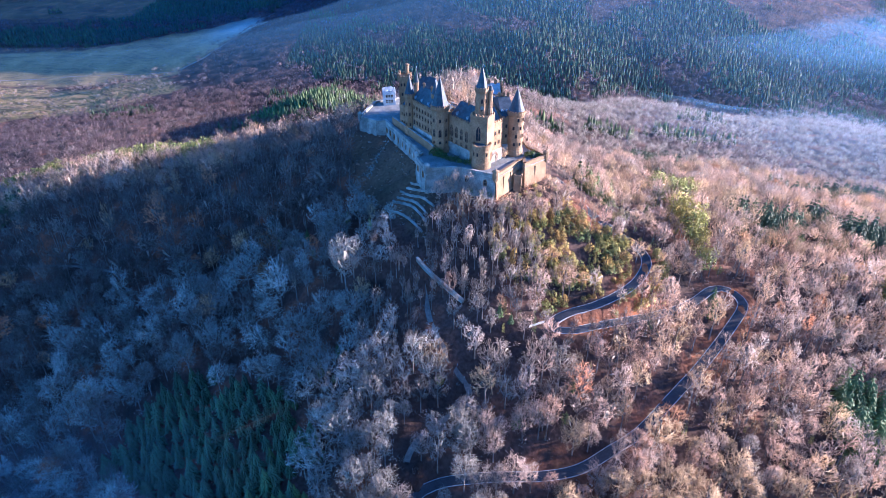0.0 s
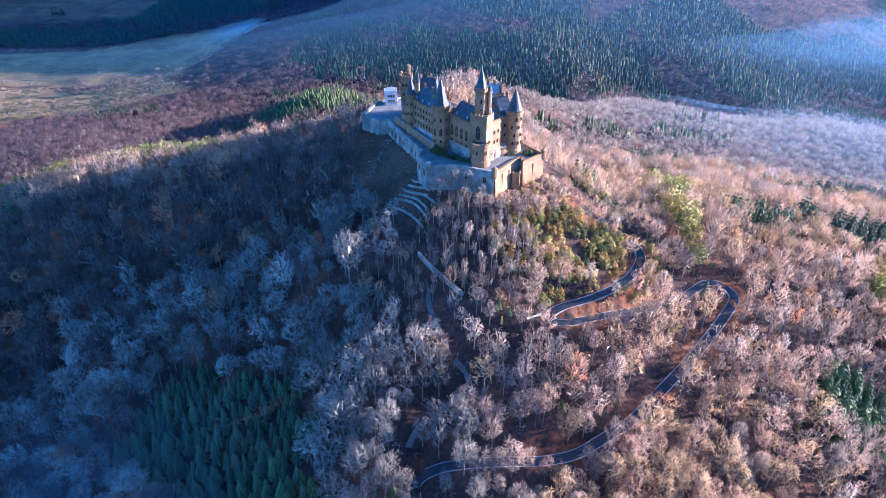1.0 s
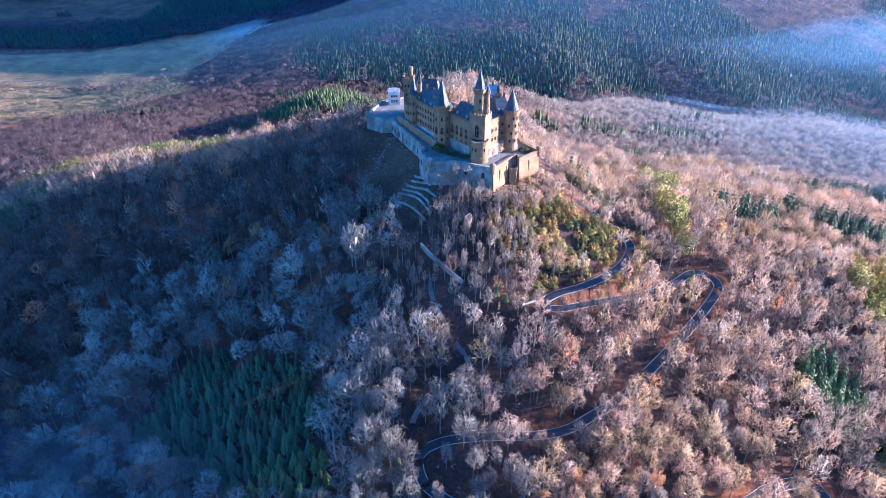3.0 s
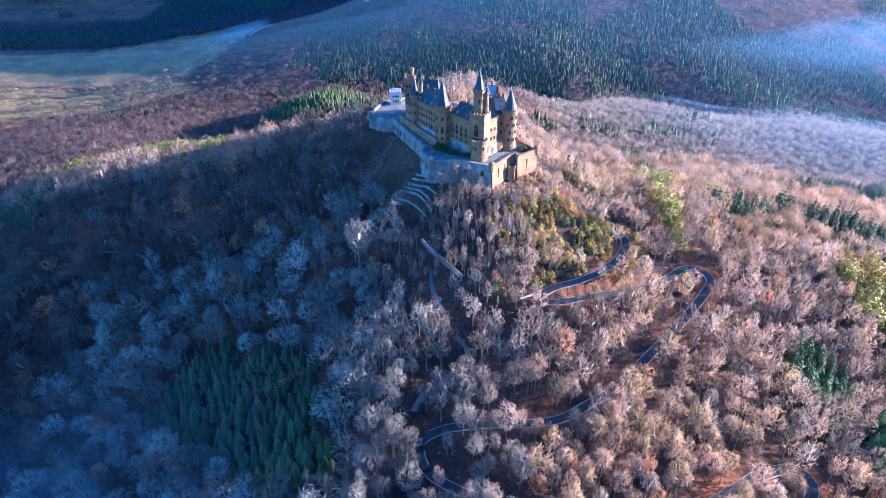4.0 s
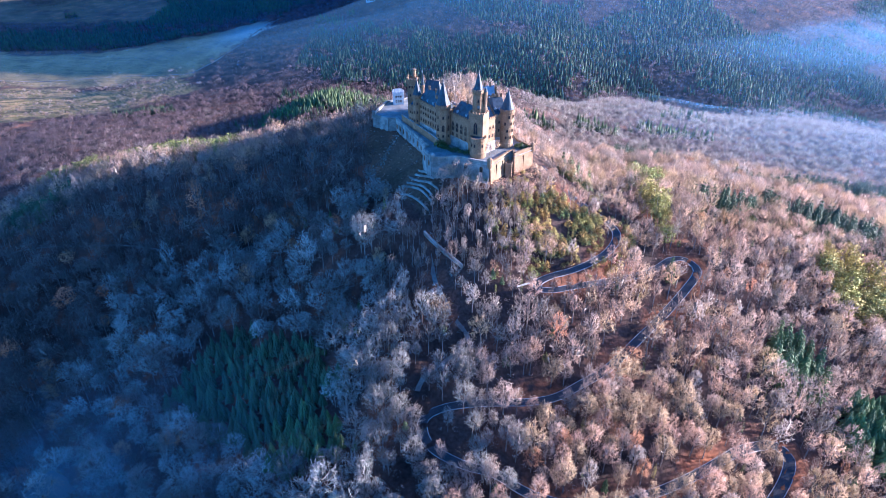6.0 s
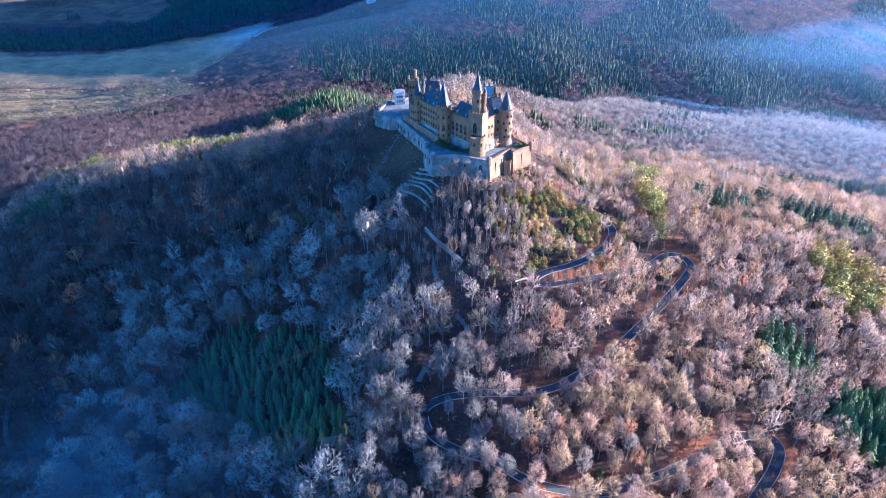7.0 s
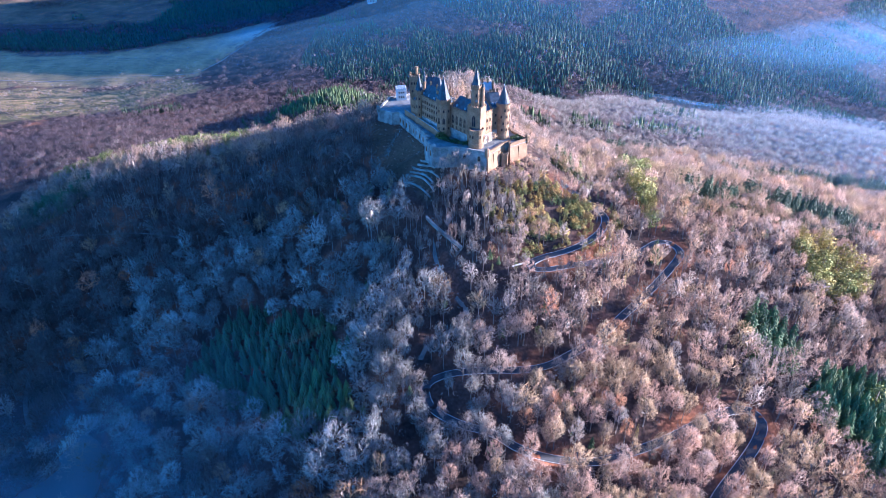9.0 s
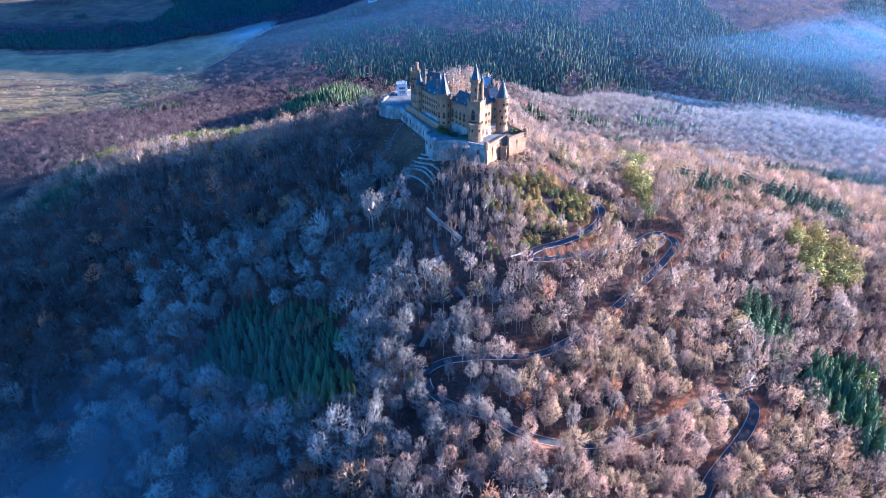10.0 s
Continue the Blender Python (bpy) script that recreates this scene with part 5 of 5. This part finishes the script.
FARBROAD = [brush_tree(14, 6.2, 17, 1.0) for i in range(8)]
FARSPRUCE = [far_spruce(21, 4.2) for i in range(6)]
px, py = jittered(-900, 950, 440, 900, 8.4)
qx, qy = jittered(-1400, 1500, 900, 1750, 8.2)
px, py = np.concatenate([px, qx]), np.concatenate([py, qy])
pz, ok = clear(px, py, 3)
ok &= in_view(px, py, 40)
ok &= py > 521
valley = in_ellipses(px, py, [(-700, 1000, 420, 150, 5, 1.0)]) >= 0
ok &= ~(valley & (rng.uniform(0, 1, len(px)) > 0.16))
qx, qy = jittered(-1000, 1300, 520, 1700, 5.3)
qz, qok = clear(qx, qy, 3)


def conifer_zone(x, y):
    z = (drift(x, y, 75, 31) + 0.45 * drift(x, y, 21, 33) > 0.12) & (y > 860) & (x > -260)
    return z | (in_ellipses(x, y, [(-150, 740, 115, 72, -10, 1), (-40, 790, 60, 40, 0, 1), (60, 960, 200, 90, 0, 1), (275, 652, 52, 13, 0, 1), (180, 632, 34, 9, -15, 1), (110, 606, 30, 7, -30, 1), (330, 745, 34, 8, 0, 1),
                                   (-470, 860, 60, 14, 0, 1), (-850, 1300, 330, 60, 0, 1),
                                   (500, 1050, 120, 200, 20, 1), (-500, 1500, 400, 150, 0, 1)]) >= 0)


qok &= conifer_zone(qx, qy) & in_view(qx, qy, 40) & (rng.uniform(0, 1, len(qx)) < 0.92)
k = qok.sum()
# dark needle tints stand for the far slope's shade; nearer stands stay greener
scattered("far_conifer_wood", FARSPRUCE, rng.integers(0, 6, k), qx[qok], qy[qok], qz[qok], rng.uniform(0.34, 0.66, k) * (1.25 - 0.25 * np.clip((qy[qok] - 600) / 400, 0, 1)), rng.uniform(0, 6.28, k),
          np.clip(0.1 + 0.16 * drift(qx, qy, 50, 43) + rng.normal(0, 0.1, len(qx)) + 0.3 * (qy < 840), 0, 0.6)[qok], [mat_bark, mat_needle], "dark conifer woods on the far slopes", "wood")
conif = conifer_zone(px, py) & (rng.uniform(0, 1, len(px)) < 0.9)
# shade painted in: dark hollow and far slope, pale sunlit shoulder and ridge
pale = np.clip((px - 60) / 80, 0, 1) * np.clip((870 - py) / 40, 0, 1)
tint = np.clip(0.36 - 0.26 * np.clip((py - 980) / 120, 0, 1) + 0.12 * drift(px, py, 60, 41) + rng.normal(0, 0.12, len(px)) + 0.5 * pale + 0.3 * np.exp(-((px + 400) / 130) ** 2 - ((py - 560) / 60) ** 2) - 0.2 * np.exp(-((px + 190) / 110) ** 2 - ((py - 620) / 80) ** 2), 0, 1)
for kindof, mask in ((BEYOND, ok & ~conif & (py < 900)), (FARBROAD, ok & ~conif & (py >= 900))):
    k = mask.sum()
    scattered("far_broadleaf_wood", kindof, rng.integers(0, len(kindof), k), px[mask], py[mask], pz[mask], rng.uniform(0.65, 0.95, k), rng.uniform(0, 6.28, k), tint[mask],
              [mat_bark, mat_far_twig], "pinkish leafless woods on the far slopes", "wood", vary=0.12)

# hedges and lone trees between the valley fields
hx, hy = [], []
for i in range(44):
    x0, y0, d = rng.uniform(-960, -450), rng.uniform(905, 1050), rng.uniform(20, 130)
    k = int(d / 5)
    u = np.arange(k) / max(1, k - 1)
    hx.append(x0 + d * u + rng.normal(0, 1.5, k)), hy.append(y0 + (0.12 * d + rng.normal() * 6) * u + rng.normal(0, 1.5, k))
for x0, y0, d, k in ((-745, 1003, 26, 16), (-505, 1072, 14, 7), (-470, 1050, 24, 9), (-640, 1062, 60, 12), (-860, 1050, 70, 16)):
    hx.append(x0 + rng.normal(0, d / 2, k)), hy.append(y0 + rng.normal(0, d / 3, k))
hx, hy = np.concatenate(hx), np.concatenate(hy)
hz, k = lane_blend(hx, hy)[0], len(hx)
scattered("field_hedges", BEYOND, rng.integers(0, 9, k), hx, hy, hz, rng.uniform(0.25, 0.75, k), rng.uniform(0, 6.28, k), np.clip(rng.normal(0.45, 0.15, k), 0.15, 0.8),
          [mat_bark, mat_twig], "leafless hedges and lone trees between the valley fields", "hedge")

# ---- planting on the castle terraces ----
HEDGE = [shrub(3.0, 1.7, 150, 0.32) for i in range(4)]
hedge_kinds = {}


def bush(x, y, z, size, tint, words):
    """A bush with its stems and its leaves as parts."""
    key = (int(rng.integers(0, 4)), tint)
    m = pose(x, y, z, rz=float(rng.uniform(0, 360))) @ Matrix.Diagonal((size, size, size, 1))
    if key not in hedge_kinds:
        hedge_kinds[key] = split_tree("bush", HEDGE[key[0]], tint, [mat_bark, mat_bush], ["stems", "leaves"], words, "bush", "terrace bushes")
        hedge_kinds[key].matrix_basis = m
        return
    copy_thing(hedge_kinds[key], Matrix.Identity(4)).matrix_basis = m


for x, y, size in ((-4.2, 308.2, 1.9), (-2.4, 306.8, 1.6), (-0.6, 305.6, 1.3)):
    bush(x, y, TERRACE, size, 0.4, "tall dark ivy bush at the tower's foot")
for i in range(13):
    k = i / 12
    bush(-4.5 + 17.5 * k + rng.normal() * 0.5, 307.5 - 13 * k + rng.normal() * 0.5, TERRACE, rng.uniform(0.7, 1.25), 0.1 if i % 3 else 0.4, "dark green ivy bush at the hall's foot")
for i in range(16):
    bush(44 + rng.uniform(0, 9), 303.5 + rng.uniform(0, 10), TERRACE, rng.uniform(0.5, 0.9), 0.1, "dark clipped bush on the corner bastion")
for i in range(4):
    bush(10 + 5 * i, 287.2 - 2.2 * i + (2 if i == 0 else 0), 48.5, rng.uniform(0.9, 1.3), 0.3, "ivy bush against the bastion wall")
bx2, by2 = rng.uniform(24, 66, 60), rng.uniform(264, 302, 60)
bz2, d2 = lane_blend(bx2, by2)
some = inside([(16, 283), (26, 268), (58, 284), (70, 302), (58, 304), (43, 292), (38, 290), (27, 277)], bx2, by2)
for x, y, z in zip(bx2[some], by2[some], bz2[some]):
    bush(x, y, z, rng.uniform(0.5, 1.0), 0.85 if rng.uniform() < 0.5 else 0.7, "ochre bush on the bank below the bastion")
yard = {}
for i, (x, y, size) in enumerate([(27.5, 293.5, 0.42), (32.5, 297.5, 0.4), (3, 380, 0.75), (10, 376, 0.8), (17, 384, 0.78), (24, 374, 0.72), (-3, 388, 0.8), (12, 392, 0.85), (8, 346, 0.6), (14, 340, 0.55), (30, 384, 0.7)]):
    key = i % 3
    m = pose(x, y, TERRACE, rz=77 * i) @ Matrix.Diagonal((size, size, size, 1))
    if key not in yard:
        yard[key] = split_tree("terrace_tree", NEAR[key], (0.62, 0.72, 0.85)[key], [mat_bark, mat_twig], ["trunk", "crown"], "leafless russet tree on the castle terrace", "tree", "terrace trees")
        yard[key].matrix_basis = m
    else:
        copy_thing(yard[key], Matrix.Identity(4)).matrix_basis = m


# ---- morning mist in the valleys, and haze painted as tinted sheets ----
def mist_material(name, colour):
    m = bpy.data.materials.new(name)
    m.use_nodes = True
    n, link = m.node_tree.nodes, m.node_tree.links.new
    n.remove(n["Principled BSDF"])
    tc = n.new("ShaderNodeTexCoord")
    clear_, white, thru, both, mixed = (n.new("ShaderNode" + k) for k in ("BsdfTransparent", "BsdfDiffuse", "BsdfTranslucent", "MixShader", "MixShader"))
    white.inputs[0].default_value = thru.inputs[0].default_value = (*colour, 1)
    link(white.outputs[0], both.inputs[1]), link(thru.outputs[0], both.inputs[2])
    wisp = n.new("ShaderNodeTexNoise")
    wisp.inputs["Scale"].default_value, wisp.inputs["Detail"].default_value = 2.2, 4
    link(tc.outputs["Generated"], wisp.inputs["Vector"])
    thick = n.new("ShaderNodeAttribute")
    thick.attribute_name = "thick"
    mr = n.new("ShaderNodeMapRange")
    mr.inputs["From Min"].default_value, mr.inputs["From Max"].default_value = 0.25, 0.7
    mr.inputs["To Min"].default_value, mr.inputs["To Max"].default_value = 0.35, 1.0
    link(wisp.outputs[0], mr.inputs["Value"])
    mul = n.new("ShaderNodeMath")
    mul.operation = "MULTIPLY"
    link(thick.outputs["Fac"], mul.inputs[0]), link(mr.outputs[0], mul.inputs[1])
    link(mul.outputs[0], mixed.inputs[0]), link(clear_.outputs[0], mixed.inputs[1]), link(both.outputs[0], mixed.inputs[2])
    link(mixed.outputs[0], n["Material Output"].inputs[0])
    return m


# haze colour put into a sheet; its dark blue also dims the far woods
mat_far_haze = mist_material("dark_haze_sheet", (0.07, 0.15, 0.34))
mat_haze, mat_mist = mist_material("blue_haze_sheet", (0.2, 0.37, 0.72)), mist_material("white_mist", (0.62, 0.68, 0.8))


def mist_bank(cx, cy, rx, ry, z, thick, words, over=False, mat=mat_haze):
    """A soft-edged tinted sheet in place of mist or haze, thinning out to nothing at its rim."""
    k = 40
    u, v = np.meshgrid(np.linspace(-1, 1, k), np.linspace(-1, 1, k))
    u, v = u.ravel(), v.ravel()
    x, y = cx + u * rx, cy + v * ry
    zz = z + 6 * np.sin(x / 130 + z) * np.cos(y / 110)
    if over:
        zz = bare_ground(x, y) + z
    i = np.arange(k * k).reshape(k, k)
    f = np.stack([i[:-1, :-1], i[:-1, 1:], i[1:, 1:], i[1:, :-1]], -1).reshape(-1, 4)
    # all normals face the sun, so the sheet looks evenly lit
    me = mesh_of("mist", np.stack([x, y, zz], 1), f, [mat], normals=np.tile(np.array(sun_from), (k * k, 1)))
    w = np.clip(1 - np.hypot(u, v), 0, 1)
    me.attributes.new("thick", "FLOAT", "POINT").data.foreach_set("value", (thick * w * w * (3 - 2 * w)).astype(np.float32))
    return tagged(new("mist", me), words, "mist", kind="stuff")


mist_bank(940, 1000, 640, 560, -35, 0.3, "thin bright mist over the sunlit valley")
mist_bank(620, 640, 560, 380, 24, 0.17, "thin blue sheet painting pale haze over the wooded slope", over=True)
mist_bank(150, 1320, 1700, 580, 30, 0.34, "dark blue sheet painting haze and shade over the far woods", over=True, mat=mat_far_haze)
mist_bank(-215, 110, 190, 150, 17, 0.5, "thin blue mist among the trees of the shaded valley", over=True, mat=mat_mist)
